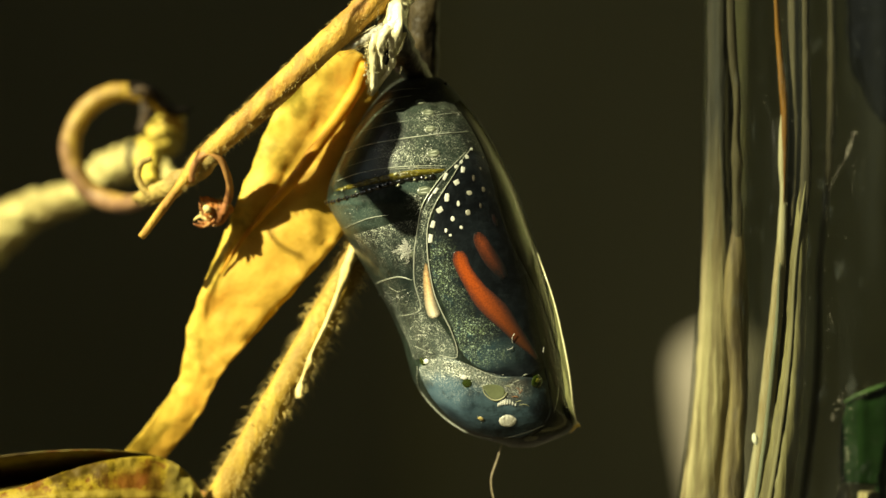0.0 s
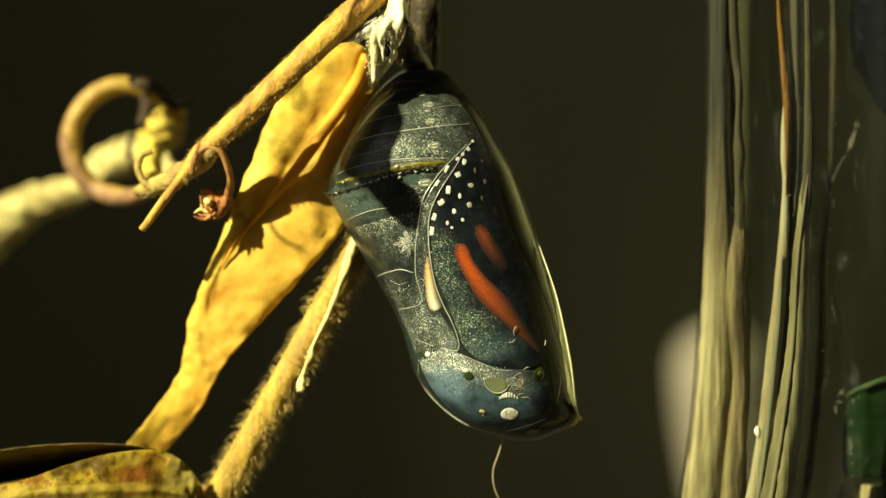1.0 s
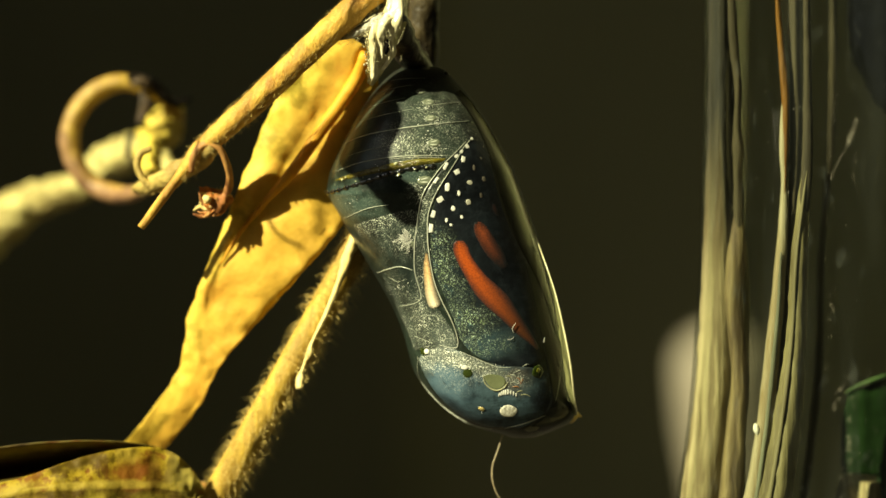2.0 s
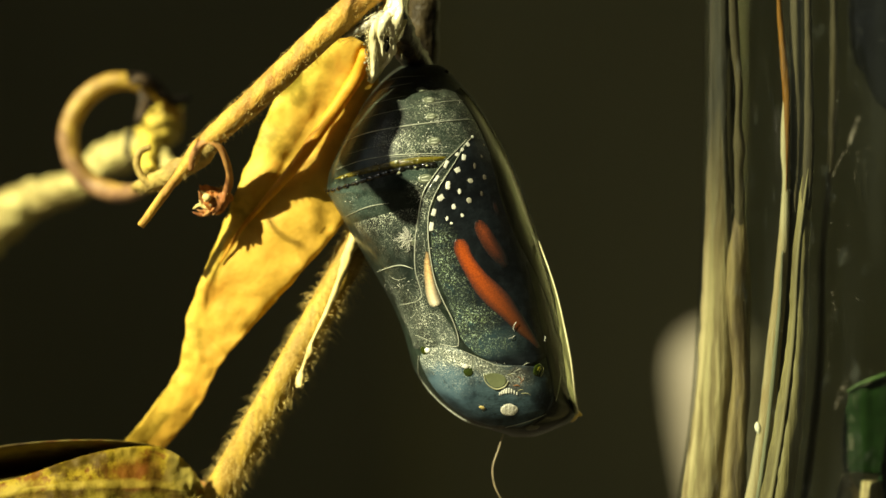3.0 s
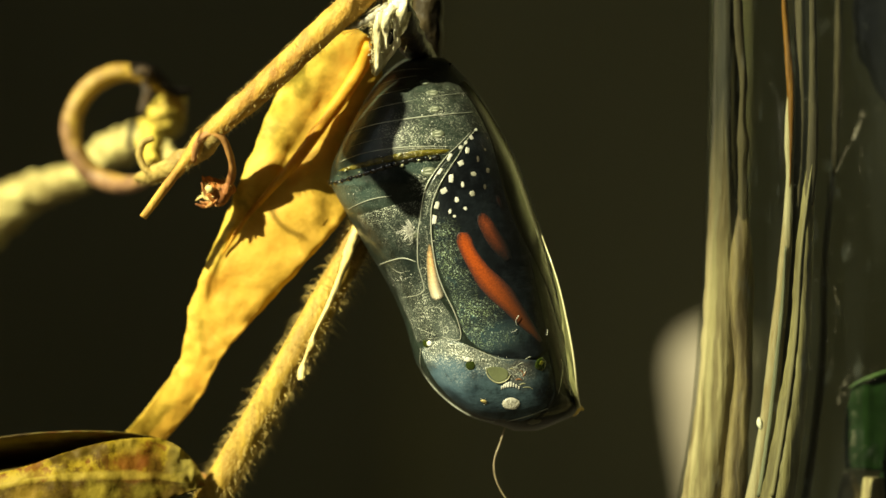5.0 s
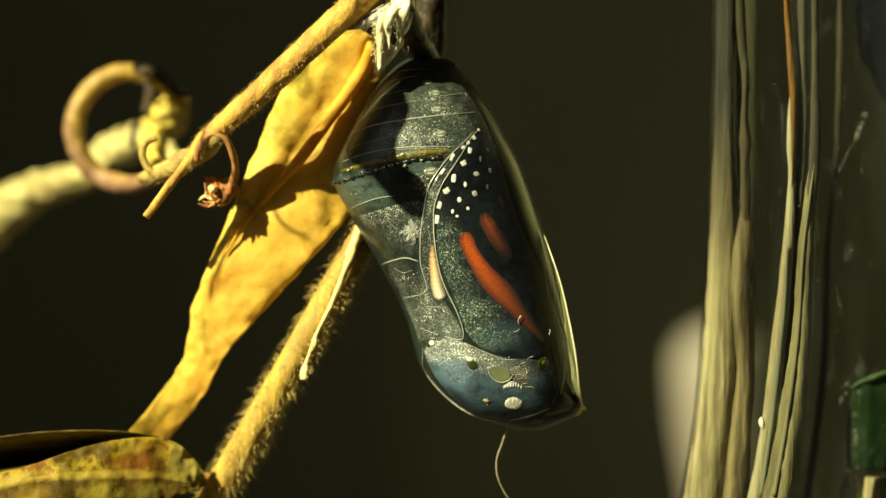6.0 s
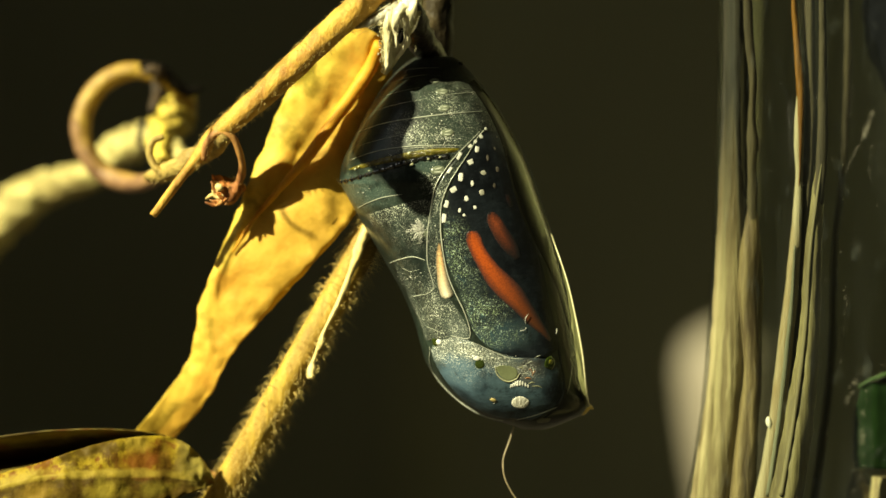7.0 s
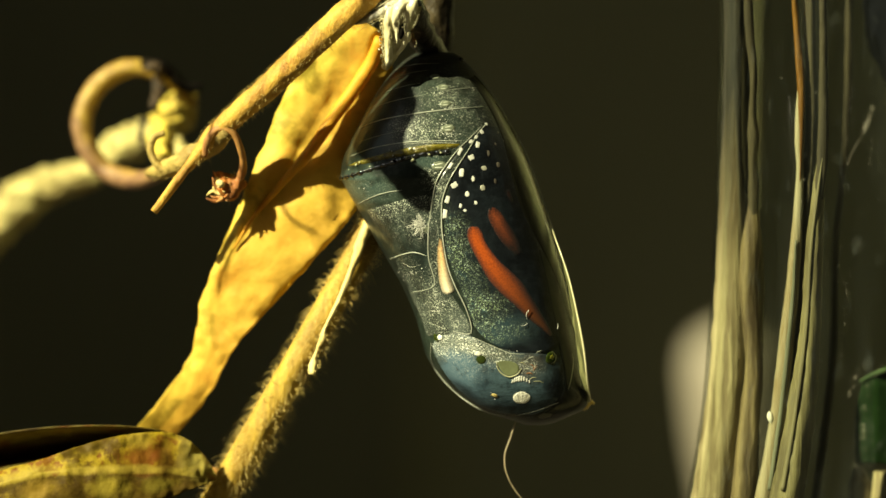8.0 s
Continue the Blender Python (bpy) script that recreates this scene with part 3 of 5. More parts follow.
def blade(left, mid, right, n=60, m=9, wave=0.25, thick=0.12, seed=0, ripple=0.55, belly=1.0):
    """A withered leaf blade between two edges, creased along its middle, with a real thickness."""
    bm = bmesh.new()
    le, mi, ri = (spline(x, n) for x in (left, mid, right))
    grid = []
    for i in range(n):
        row = []
        for j in range(2 * m + 1):
            u = j / m
            q = Vector(le[i] + (mi[i] - le[i]) * u) if u <= 1 else Vector(mi[i] + (ri[i] - mi[i]) * (u - 1))
            bulge = math.sin(math.pi * (u % 1.0 if u < 2 else 0)) * min(0.45, max(0.0, 0.07 * float(np.linalg.norm(ri[i] - le[i])) - 0.16))
            h = noise.noise(q * ripple + Vector((seed, 0, 0))) + 0.5 * noise.noise(q * ripple * 2.7 + Vector((0, seed, 0)))
            edge = 1 + 1.2 * abs(u - 1) ** 4
            q += Vector((0.2, -1, 0.15)) * (h * wave * edge + bulge * belly)
            q += Vector((1, 0, 0)) * (noise.noise(q * 1.2) * 0.12 * abs(u - 1) ** 3)
            row.append(bm.verts.new(q))
        grid.append(row)
    uv = bm.loops.layers.uv.new("across")
    for i in range(n - 1):
        for j in range(2 * m):
            f = bm.faces.new((grid[i][j], grid[i][j + 1], grid[i + 1][j + 1], grid[i + 1][j]))
            for loop, (p, q) in zip(f.loops, ((j, i), (j + 1, i), (j + 1, i + 1), (j, i + 1))):
                loop[uv].uv = (p / (2 * m), q / (n - 1))
    bm.normal_update()
    back = [[bm.verts.new(v.co - v.normal * thick) for v in row] for row in grid]
    for i in range(n - 1):
        for j in range(2 * m):
            f = bm.faces.new((back[i][j], back[i + 1][j], back[i + 1][j + 1], back[i][j + 1]))
            for loop, (p, q) in zip(f.loops, ((j, i), (j, i + 1), (j + 1, i + 1), (j + 1, i))):
                loop[uv].uv = (p / (2 * m), q / (n - 1))
    rim = [(0, j) for j in range(2 * m + 1)] + [(i, 2 * m) for i in range(1, n)] + [(n - 1, j) for j in range(2 * m - 1, -1, -1)] + [(i, 0) for i in range(n - 2, 0, -1)]
    for (i, j), (k, l) in zip(rim, rim[1:] + rim[:1]):
        bm.faces.new((grid[i][j], back[i][j], back[k][l], grid[k][l]))
    return bm


# ---- ground and backdrop ----
def flat_box(x0, x1, y0, y1, z0, z1, cuts=0):
    bm = bmesh.new()
    bmesh.ops.create_cube(bm, size=1.0)
    for v in bm.verts:
        v.co = Vector((x0 if v.co.x < 0 else x1, y0 if v.co.y < 0 else y1, z0 if v.co.z < 0 else z1))
    return bm


def setting(name, bm, material, label, category):
    me = bpy.data.meshes.new(name)
    bmesh.ops.recalc_face_normals(bm, faces=bm.faces)
    bm.to_mesh(me)
    bm.free()
    me.materials.append(material)
    return tagged(new(name, me), label, category, kind="structure")


bm = bmesh.new()
bmesh.ops.create_grid(bm, x_segments=60, y_segments=60, size=60.0)
for v in bm.verts:
    if v.co.length > 6:
        v.co.z = 0.25 * noise.noise(v.co * 0.2)
setting("ground", bm, M_SOIL, "dark bare soil under the plant and the jar", "ground")
X0, X1, Y0, Y1, TOP, THICK = -1.1, 0.9, -1.7, 1.35, 1.9, 0.08
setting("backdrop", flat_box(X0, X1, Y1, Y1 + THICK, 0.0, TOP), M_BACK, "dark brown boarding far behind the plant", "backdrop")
# sheet added in front for the darker tone of the left side
setting("backdrop_left", flat_box(X0, -0.016, Y1 - 0.02, Y1 - 0.004, 0.0, TOP), M_BACK_LEFT, "darker left part of the boarding", "board")
# unseen walls and ceiling, added to hold back the light of the sky
setting("wall_south", flat_box(X0, X1, Y0 - THICK, Y0, 0.0, TOP), M_WALL, "unseen dark wall added to keep the sky off", "wall")
setting("ceiling", flat_box(X0 - THICK, X1 + THICK, Y0 - THICK, Y1 + THICK, TOP + 0.004, TOP + 0.09), M_WALL, "unseen dark ceiling added to keep the sky off", "ceiling")


def wall_with_opening(name, x0, x1, y0, y1, z0, z1):
    """An unseen side wall, added to cut the skylight, with one opening from y0 to y1 and z0 to z1, in four butted
    pieces of one mesh.
    """
    bm = bmesh.new()
    for a, b, c, d in ((Y0 - THICK, y0, 0.0, TOP), (y1, Y1 + THICK, 0.0, TOP), (y0, y1, 0.0, z0), (y0, y1, z1, TOP)):
        box = flat_box(x0, x1, a, b, c, d)
        me = bpy.data.meshes.new("piece")
        box.to_mesh(me)
        box.free()
        bm.from_mesh(me)
        bpy.data.meshes.remove(me)
    setting(name, bm, M_WALL, "unseen dark side wall with an opening, added to shape the light", "wall")


# west opening lets the sun in; the east one is added for the rim
wall_with_opening("wall_west", X0 - THICK, X0 - 0.004, -1.45, 0.05, 0.55, 1.42)
wall_with_opening("wall_east", X1 + 0.004, X1 + THICK, 0.42, 1.30, 0.03, 0.90)

# unseen reflector: brightens the right rim of the chrysalis through the east opening
setting("bounce_wall", flat_box(4.6, 4.8, -3.0, 9.0, 0.0, 5.0), M_BOUNCE, "unseen cream wall added to bounce sunlight onto the right rim", "wall")


# ---- the chrysalis ----
# rows: height, left edge, right edge, depth of the front
BODY = spline([
    (12.04, -2.64, -0.15, 1.2),
    (11.75, -3.15, 0.29, 2.2),
    (11.02, -3.95, 1.02, 3.2),
    (10.10, -4.72, 1.83, 4.0),
    (8.82, -5.53, 2.71, 4.8),
    (7.36, -6.33, 3.55, 5.4),
    (5.89, -7.03, 4.36, 5.8),
    (4.98, -7.36, 4.76, 5.9),
    (3.92, -7.47, 5.16, 6.0),
    (3.48, -7.25, 5.31, 5.95),
    (2.42, -6.66, 5.67, 5.9),
    (0.59, -5.60, 6.30, 5.8),
    (-1.43, -4.39, 6.88, 5.6),
    (-3.26, -3.37, 7.36, 5.4),
    (-5.09, -2.60, 7.76, 5.2),
    (-6.55, -2.20, 8.02, 5.1),
    (-7.65, -1.87, 8.24, 4.9),
    (-9.11, -0.88, 8.49, 4.5),
    (-10.21, 0.26, 8.67, 3.9),
    (-10.94, 1.32, 8.34, 3.2),
    (-11.38, 2.49, 7.47, 2.6),
    (-11.75, 3.81, 6.62, 1.7),
    (-12.00, 4.43, 5.89, 0.6),
], 240)
BODY = BODY[np.argsort(BODY[:, 0])]
POWER = 2.25


def body_at(z):
    return [float(np.interp(z, BODY[:, 0], BODY[:, i])) for i in (1, 2, 3)]


def on_body(x, z, lift=0.0):
    """The point of the front of the body at x, z, lifted off it."""
    xl, xr, b = body_at(z)
    c, a = (xl + xr) / 2, (xr - xl) / 2
    u = max(-0.999, min(0.999, (x - c) / a))
    y = -b * (1 - abs(u) ** POWER) ** (1 / POWER)
    way = Vector((u / a * 3, y / b / b * 3, 0)).normalized()
    return Vector((x, y, z)) + way * lift


def normal_at(x, z):
    e = 0.08
    a, b, c = on_body(x, z), on_body(x + e, z), on_body(x, z + e)
    n = (b - a).cross(c - a).normalized()
    return n if n.y < 0 else -n


def body_mesh():
    bm = bmesh.new()
    rings = []
    zs = spline([(z,) for z in (-11.99, -11.82, -11.38, -10.76, -9.85, -7.65, -4.36, -0.70, 1.87, 3.33, 3.92, 4.43, 6.62, 9.55, 11.02, 11.68, 12.04)], 110)[:, 0]
    for z in zs:
        xl, xr, b = body_at(z)
        c, a = (xl + xr) / 2, (xr - xl) / 2
        ring = []
        for j in range(96):
            t = 2 * math.pi * j / 96
            s, k = math.sin(t), math.cos(t)
            ring.append(bm.verts.new((c + a * math.copysign(abs(k) ** (2 / POWER), k), b * math.copysign(abs(s) ** (2 / POWER), s), z)))
        rings.append(ring)
    for a, b in zip(rings, rings[1:]):
        for j in range(96):
            bm.faces.new((a[j], a[(j + 1) % 96], b[(j + 1) % 96], b[j]))
    bm.faces.new(rings[0])
    bm.faces.new(rings[-1])
    return bm


def panel(left, right, lift, n=70, m=22, soft=0.18):
    """A patch of skin that follows the body between two edge lines (x, z), running from the top down, raised by lift."""
    bm = bmesh.new()
    le, ri = spline(left, n), spline(right, n)
    rows = []
    for i in range(n):
        row = []
        end = min(1.0, min(i, n - 1 - i) / (soft * n * 0.3))
        for j in range(m + 1):
            u = j / m
            x, z = le[i] + (ri[i] - le[i]) * u
            rim = min(1.0, min(u, 1 - u) / 0.06, end)
            row.append(bm.verts.new(on_body(x, z, lift * (-0.4 + 1.4 * rim))))
        rows.append(row)
    uv = bm.loops.layers.uv.new("across")
    for i in range(n - 1):
        for j in range(m):
            f = bm.faces.new((rows[i][j], rows[i][j + 1], rows[i + 1][j + 1], rows[i + 1][j]))
            for loop, (p, q) in zip(f.loops, ((j, i), (j + 1, i), (j + 1, i + 1), (j, i + 1))):
                loop[uv].uv = (p / m, q / (n - 1))
    return bm


def seam(points, radius, lift=0.0, n=50):
    """A fine raised line on the body through points (x, z)."""
    c = spline(points, n)
    return tube([(*on_body(x, z, lift), radius * (0.35 + 0.65 * math.sin(math.pi * (0.06 + 0.88 * i / (n - 1))))) for i, (x, z) in enumerate(c)], n, 6)


def bead(x, z, r, tall=0.5, stretch=1.0, turn=0.0, lift=0.0, bumps=0.0, bm=None, sides=14, square=0.0):
    """A small dome on the body."""
    bm = bm or bmesh.new()
    o, nrm = on_body(x, z, lift), normal_at(x, z)
    side = Vector((0, 0, 1)).cross(nrm).normalized()
    up = nrm.cross(side)
    ca, sa = math.cos(turn), math.sin(turn)
    rings = []
    for h, s in ((-0.15, 1.0), (0.35, 0.95), (0.75, 0.70), (0.95, 0.35)):
        ring = []
        for j in range(sides):
            a = 2 * math.pi * j / sides
            w = 1 + bumps * noise.noise(Vector((x * 3 + math.cos(a) * 2, z * 3 + math.sin(a) * 2, h)))
            w *= 1 + square * (0.85 / max(abs(math.cos(a)), abs(math.sin(a))) - 1)
            p, q = s * r * w * math.cos(a) * stretch, s * r * w * math.sin(a)
            ring.append(bm.verts.new(o + side * (p * ca - q * sa) + up * (p * sa + q * ca) + nrm * (h * r * tall)))
        rings.append(ring)
    for a, b in zip(rings, rings[1:]):
        for j in range(sides):
            bm.faces.new((a[j], a[(j + 1) % sides], b[(j + 1) % sides], b[j]))
    bm.faces.new(rings[-1])
    return bm


LINE = 0.0357   # millimetres for one step of length on the front of the body


def build_chrysalis():
    ch = thing("chrysalis", (-1.79, 0, 12.04), "glossy dark see-through butterfly chrysalis hanging from a dry stem", "chrysalis")
    body = part("abdomen", body_mesh(), M_ABDOMEN, ch, "dark green-black glossy segmented abdomen")
    part("leg_case", panel([(-5.89, 1.90), (-5.23, 0.81), (-4.36, -0.63), (-3.42, -2.44), (-2.84, -3.90), (-2.26, -5.16), (-1.89, -6.32)],
                 [(-1.53, 3.06), (-1.60, 1.35), (-1.52, -0.08), (-1.16, -2.23), (-0.16, -3.66), (0.85, -5.27), (1.00, -6.24)], 0.03), M_LOWER, ch, "grey-green glassy leg case")
    head = part("head", panel([(0.57, -6.03), (-0.69, -6.05), (-1.63, -6.67), (-1.56, -7.51), (-0.98, -8.61), (0.04, -9.74), (1.31, -10.64), (2.62, -11.09), (3.77, -11.21)],
                [(1.11, -6.24), (3.01, -7.02), (5.24, -7.24), (6.92, -7.63), (7.26, -8.72), (6.96, -9.65), (6.35, -10.45), (5.57, -10.97), (4.86, -11.28)], 0.03), M_HEAD, ch, "dusty blue glossy head")
    wing = part("wing_case", panel([(1.90, 7.40), (0.75, 5.57), (-0.32, 3.74), (-0.81, 1.64), (-0.74, -0.79), (-0.09, -2.51), (0.56, -4.08), (1.00, -5.38), (1.86, -6.37), (3.29, -7.09), (4.37, -7.23)],
                [(2.85, 7.45), (4.09, 5.36), (4.97, 3.49), (5.70, 1.39), (6.36, -1.07), (6.71, -2.95), (6.97, -4.68), (7.00, -6.05), (6.62, -6.76), (5.74, -7.17), (4.59, -7.27)], 0.035), M_WING, ch, "blue-black wing case with fine glitter")
    part("antenna_case", panel([(1.75, 7.18), (0.64, 6.00), (-0.36, 4.85), (-1.17, 3.49), (-1.60, 2.13), (-1.70, 0.28), (-1.59, -1.51), (-1.38, -2.95)],
                 [(1.86, 7.07), (0.96, 5.79), (0.00, 4.28), (-0.67, 2.78), (-0.92, 1.35), (-0.84, -0.08), (-0.59, -1.87), (-0.44, -3.12)], 0.045, 60, 10), M_LOWER, ch, "narrow glassy antenna case")
    part("flank", panel([(0.60, 10.41), (1.69, 8.95), (2.62, 7.14), (3.13, 5.32), (3.56, 3.53), (4.14, 1.73), (5.00, 0.10), (5.75, -1.30), (6.48, -2.90), (7.00, -4.60), (7.60, -6.40)],
                [(1.00, 10.76), (2.28, 9.24), (3.57, 7.22), (4.47, 5.39), (5.13, 3.57), (5.80, 1.76), (6.28, 0.10), (6.66, -1.30), (7.04, -2.90), (7.40, -4.60), (7.78, -6.40)], 0.06, 90, 18), M_FLANK, ch, "black glossy edge of the case")
    part("case_rim", panel([(4.94, 0.08), (5.45, -1.86), (5.85, -3.66), (6.22, -5.46), (6.55, -6.90), (6.77, -8.13), (6.85, -9.07), (6.67, -9.86), (6.00, -10.82), (5.01, -11.51)], [(6.30, 0.09), (6.81, -1.87), (7.21, -3.69), (7.58, -5.50), (7.92, -6.96), (8.23, -8.21), (8.38, -9.16), (8.40, -9.94), (8.07, -10.73), (6.33, -11.62)], 0.045, 80, 14), M_CASE, ch, "black lower rim of the case")
    # markings of the wing
    part("orange_streak", panel([(0.97, 0.93), (0.65, 0.50), (0.73, -0.18), (1.27, -1.32), (1.91, -2.50), (2.71, -3.43), (3.64, -4.22), (4.54, -5.08), (5.45, -5.77), (6.22, -6.46)],
         [(1.15, 0.93), (1.62, 0.50), (1.94, -0.28), (2.73, -1.32), (3.63, -2.11), (4.32, -2.79), (4.86, -3.68), (5.37, -4.58), (5.89, -5.52), (6.33, -6.43)], 0.045, 70, 20), M_ORANGE, wing, "bright orange streak")
    part("orange_streak", panel([(2.10, 2.05), (1.92, 1.43), (2.42, 0.30), (3.04, -0.52), (3.90, -1.24)],
         [(2.40, 2.05), (2.89, 1.64), (3.40, 0.92), (4.02, -0.02), (4.24, -0.98)], 0.045, 40, 12), M_ORANGE_DIM, wing, "dull orange streak")
    part("orange_streak", panel([(3.12, 3.16), (3.16, 2.73), (3.41, 2.30)],
         [(3.34, 3.16), (3.52, 2.73), (3.59, 2.30)], 0.045, 20, 8), M_ORANGE_FAINT, wing, "faint orange fleck")
    part("cream_patch", panel([(-1.04, 0.30), (-1.22, -0.79), (-1.20, -1.87), (-1.12, -2.73), (-0.90, -3.40), (-0.50, -3.58)],
         [(-0.92, 0.21), (-0.74, -0.79), (-0.52, -1.79), (-0.27, -2.65), (-0.09, -3.19), (-0.19, -3.41)], 0.05, 40, 10), M_CREAM, wing, "cream patch at the wing's edge")
    # x, z, half width and half height in steps, turn, dull
    edge_spots = (
        (1.86, 7.29, 3.5, 3, 0.5, 0), (1.57, 6.78, 4.5, 4.5, 0.5, 0), (1.21, 6.44, 4, 3, 0.8, 0), (0.89, 6.15, 4.5, 3, 0.7, 0), (1.32, 5.94, 4.5, 7, -0.2, 0),
        (0.93, 5.14, 6.5, 5, 0.5, 0), (0.21, 5.50, 3.5, 9, -0.5, 0), (-0.39, 4.60, 3, 7.5, -0.6, 0), (0.32, 4.17, 5, 9, -0.1, 0), (-0.14, 3.38, 7, 5.5, 0.5, 0),
        (-0.56, 2.46, 4.5, 8, -0.2, 0), (-0.71, 1.56, 4.5, 9, -0.1, 0))
    inner_spots = (
        (2.59, 6.77, 1.5, 2, 0, 1), (2.44, 6.03, 2, 3, 0, 1), (2.98, 6.23, 1.4, 1.8, 0, 1), (2.00, 5.41, 2.8, 6, 0, 1), (1.72, 4.47, 5.5, 4.5, 0, 2),
        (2.62, 4.70, 4, 5, 0, 1), (2.44, 3.65, 2.8, 5, 0.1, 1), (1.04, 3.78, 3.2, 5.5, 0.1, 0), (1.65, 3.22, 5.5, 5.5, 0, 2), (0.68, 2.82, 4, 5.2, 0, 0),
        (1.22, 2.28, 3, 3.4, 0.2, 0), (0.26, 2.07, 2.6, 4.4, -0.2, 0), (0.54, 1.78, 3, 2.4, 0, 0))
    for x, z, w, h, turn, dull in edge_spots + inner_spots:
        flat = 0.8 if not dull and z > 1.5 and w * h > 15 and (w > 4.2 or h > 6.8) else 0.12
        part("white_spot", bead(x, z, 0.92 * h * LINE, 0.05, w / h, turn, 0.05, 0.30, sides=22, square=flat), (M_WHITE, M_DIMDOT, M_GREYDOT)[dull], wing, ("", "dim brownish spot", "pale olive spot")[dull])

    # seams and bands
    abdomen_seams = (
        ([(-6.21, 7.09), (-4.68, 7.57), (-2.48, 7.94), (-0.40, 8.20), (1.68, 8.43)], 0.045),
        ([(-0.91, 9.37), (0.10, 9.53), (1.54, 9.70)], 0.02),
        ([(-6.76, 5.26), (-5.21, 5.76), (-3.40, 6.06), (-1.61, 6.17), (0.35, 6.18)], 0.04),
        ([(-3.40, 5.96), (-1.61, 6.06), (-0.00, 6.03)], 0.028),
        ([(-5.26, 8.41), (-3.79, 8.80), (-1.81, 9.18)], 0.016),
        ([(-6.03, 6.22), (-4.49, 6.62), (-2.87, 6.93)], 0.016),
        ([(-4.30, 10.20), (-3.10, 10.55), (-1.90, 10.75)], 0.015),
        ([(-3.90, 10.90), (-2.70, 11.15), (-1.10, 11.22)], 0.018),
        ([(-4.90, 9.30), (-3.60, 9.65), (-2.30, 9.90)], 0.014),
    )
    case_seams = (
        ([(1.50, 7.10), (0.82, 6.36), (0.10, 5.64), (-0.50, 4.88), (-1.07, 4.02), (-1.35, 3.31), (-1.56, 2.06), (-1.74, 0.63), (-1.74, -1.15), (-1.45, -2.23), (-1.34, -2.81), (-1.67, -3.17), (-2.84, -3.45)], 0.055),
        ([(1.83, 7.26), (1.32, 6.66), (0.82, 5.75), (0.11, 4.64), (-0.50, 3.60), (-0.89, 2.38), (-0.92, 0.92), (-0.77, -0.44), (-0.48, -1.87), (-0.01, -3.08), (0.56, -4.23), (0.92, -5.23), (1.00, -5.84), (0.78, -6.06), (-0.19, -5.86)], 0.06),
        ([(-1.67, 3.06), (-1.49, 3.31)], 0.03),
        ([(-6.27, 2.23), (-5.20, 2.68), (-4.40, 2.92), (-3.39, 3.06)], 0.035),
        ([(-4.23, -1.32), (-3.55, -1.06), (-2.68, -0.87), (-1.88, -1.08)], 0.05),
    )
    head_seams = (
        ([(1.11, -6.24), (2.36, -6.80), (3.44, -7.23), (4.37, -7.30)], 0.03),
        # not a real seam: pale line standing in for the highlight along the outline
        ([(-1.56, -6.66), (-1.53, -7.89), (-0.94, -8.89), (0.04, -9.91), (1.14, -10.70), (2.23, -11.20), (3.20, -11.35)], 0.055),
        ([(-0.08, -5.24), (0.10, -5.17), (0.21, -5.38), (0.10, -5.60), (-0.08, -5.53), (-0.12, -5.32)], 0.03),
        ([(-1.31, -4.25), (-0.80, -3.95), (-0.23, -4.09)], 0.02),
        ([(-1.78, -5.32), (-1.16, -5.55), (-0.58, -5.76)], 0.025),
        ([(-3.41, -1.53), (-2.86, -1.81), (-2.24, -1.66)], 0.018),
        ([(3.95, -11.28), (5.21, -10.93), (6.54, -10.41)], 0.05),
        ([(7.37, -7.28), (7.48, -7.83), (7.33, -8.90), (7.15, -9.58)], 0.045),
    )
    for pts, r in abdomen_seams + case_seams + head_seams:
        part("seam", seam(pts, r * 0.62, 0.035), M_SEAM, body, "fine pale raised seam")
    band = part("band", seam([(-7.18, 4.55), (-6.23, 4.80), (-4.66, 5.17), (-3.04, 5.49), (-1.43, 5.74), (-0.18, 5.85), (0.43, 5.93)], 0.31, -0.17), M_GOLD, body, "olive-gold ridged band")
    edge = spline([(-7.44, 3.85), (-6.52, 4.05), (-5.27, 4.43), (-4.11, 4.78), (-2.96, 5.13), (-1.79, 5.38), (-0.61, 5.49)], 40)
    for i, (x, z) in enumerate(edge):
        part("bead", bead(x, z, 0.115 + 0.05 * math.sin(i * 2.3), 0.7, 1.5, 0.2, 0.03, 0.4, sides=9), M_BEAD, band)
    rnd = random.Random(3)
    bm = bmesh.new()
    # highlights of the band, painted as small pale beads
    for i, (x, z) in enumerate(edge):
        if rnd.random() < 0.45:
            bead(x + rnd.uniform(-0.1, 0.1), z + rnd.uniform(0.0, 0.45), rnd.uniform(0.015, 0.045), 0.7, rnd.uniform(0.8, 1.6), rnd.uniform(0, 3), 0.16, 0.4, bm=bm, sides=7)
    for x, z, r in ((-2.90, 5.67, 0.10), (-6.30, 4.70, 0.08), (-6.08, 4.84, 0.06), (-1.57, 6.13, 0.05), (-1.71, 5.31, 0.06), (-1.00, 5.42, 0.06), (-2.75, 4.95, 0.09)):
        bead(x, z, r, 0.6, 1.3, 0.5, 0.12, 0.5, bm=bm, sides=9)
    part("band_glints", bm, M_PALERIM, band, "pale beads painted as glints on the band")
    # breathing pores
    for x, z, r, turn in ((-1.38, 10.33, 0.20, 0.1), (-0.88, 9.62, 0.25, 0.05), (-0.73, 8.56, 0.23, 0.15), (-0.54, 6.97, 0.28, 0.12), (-1.11, 4.59, 0.30, 0.12), (-2.06, 0.53, 0.24, 0.45)):
        pore = part("pore", bead(x, z, r, 0.20, 1.6, turn, 0.01), M_PORE, body, "pale oval breathing pore")
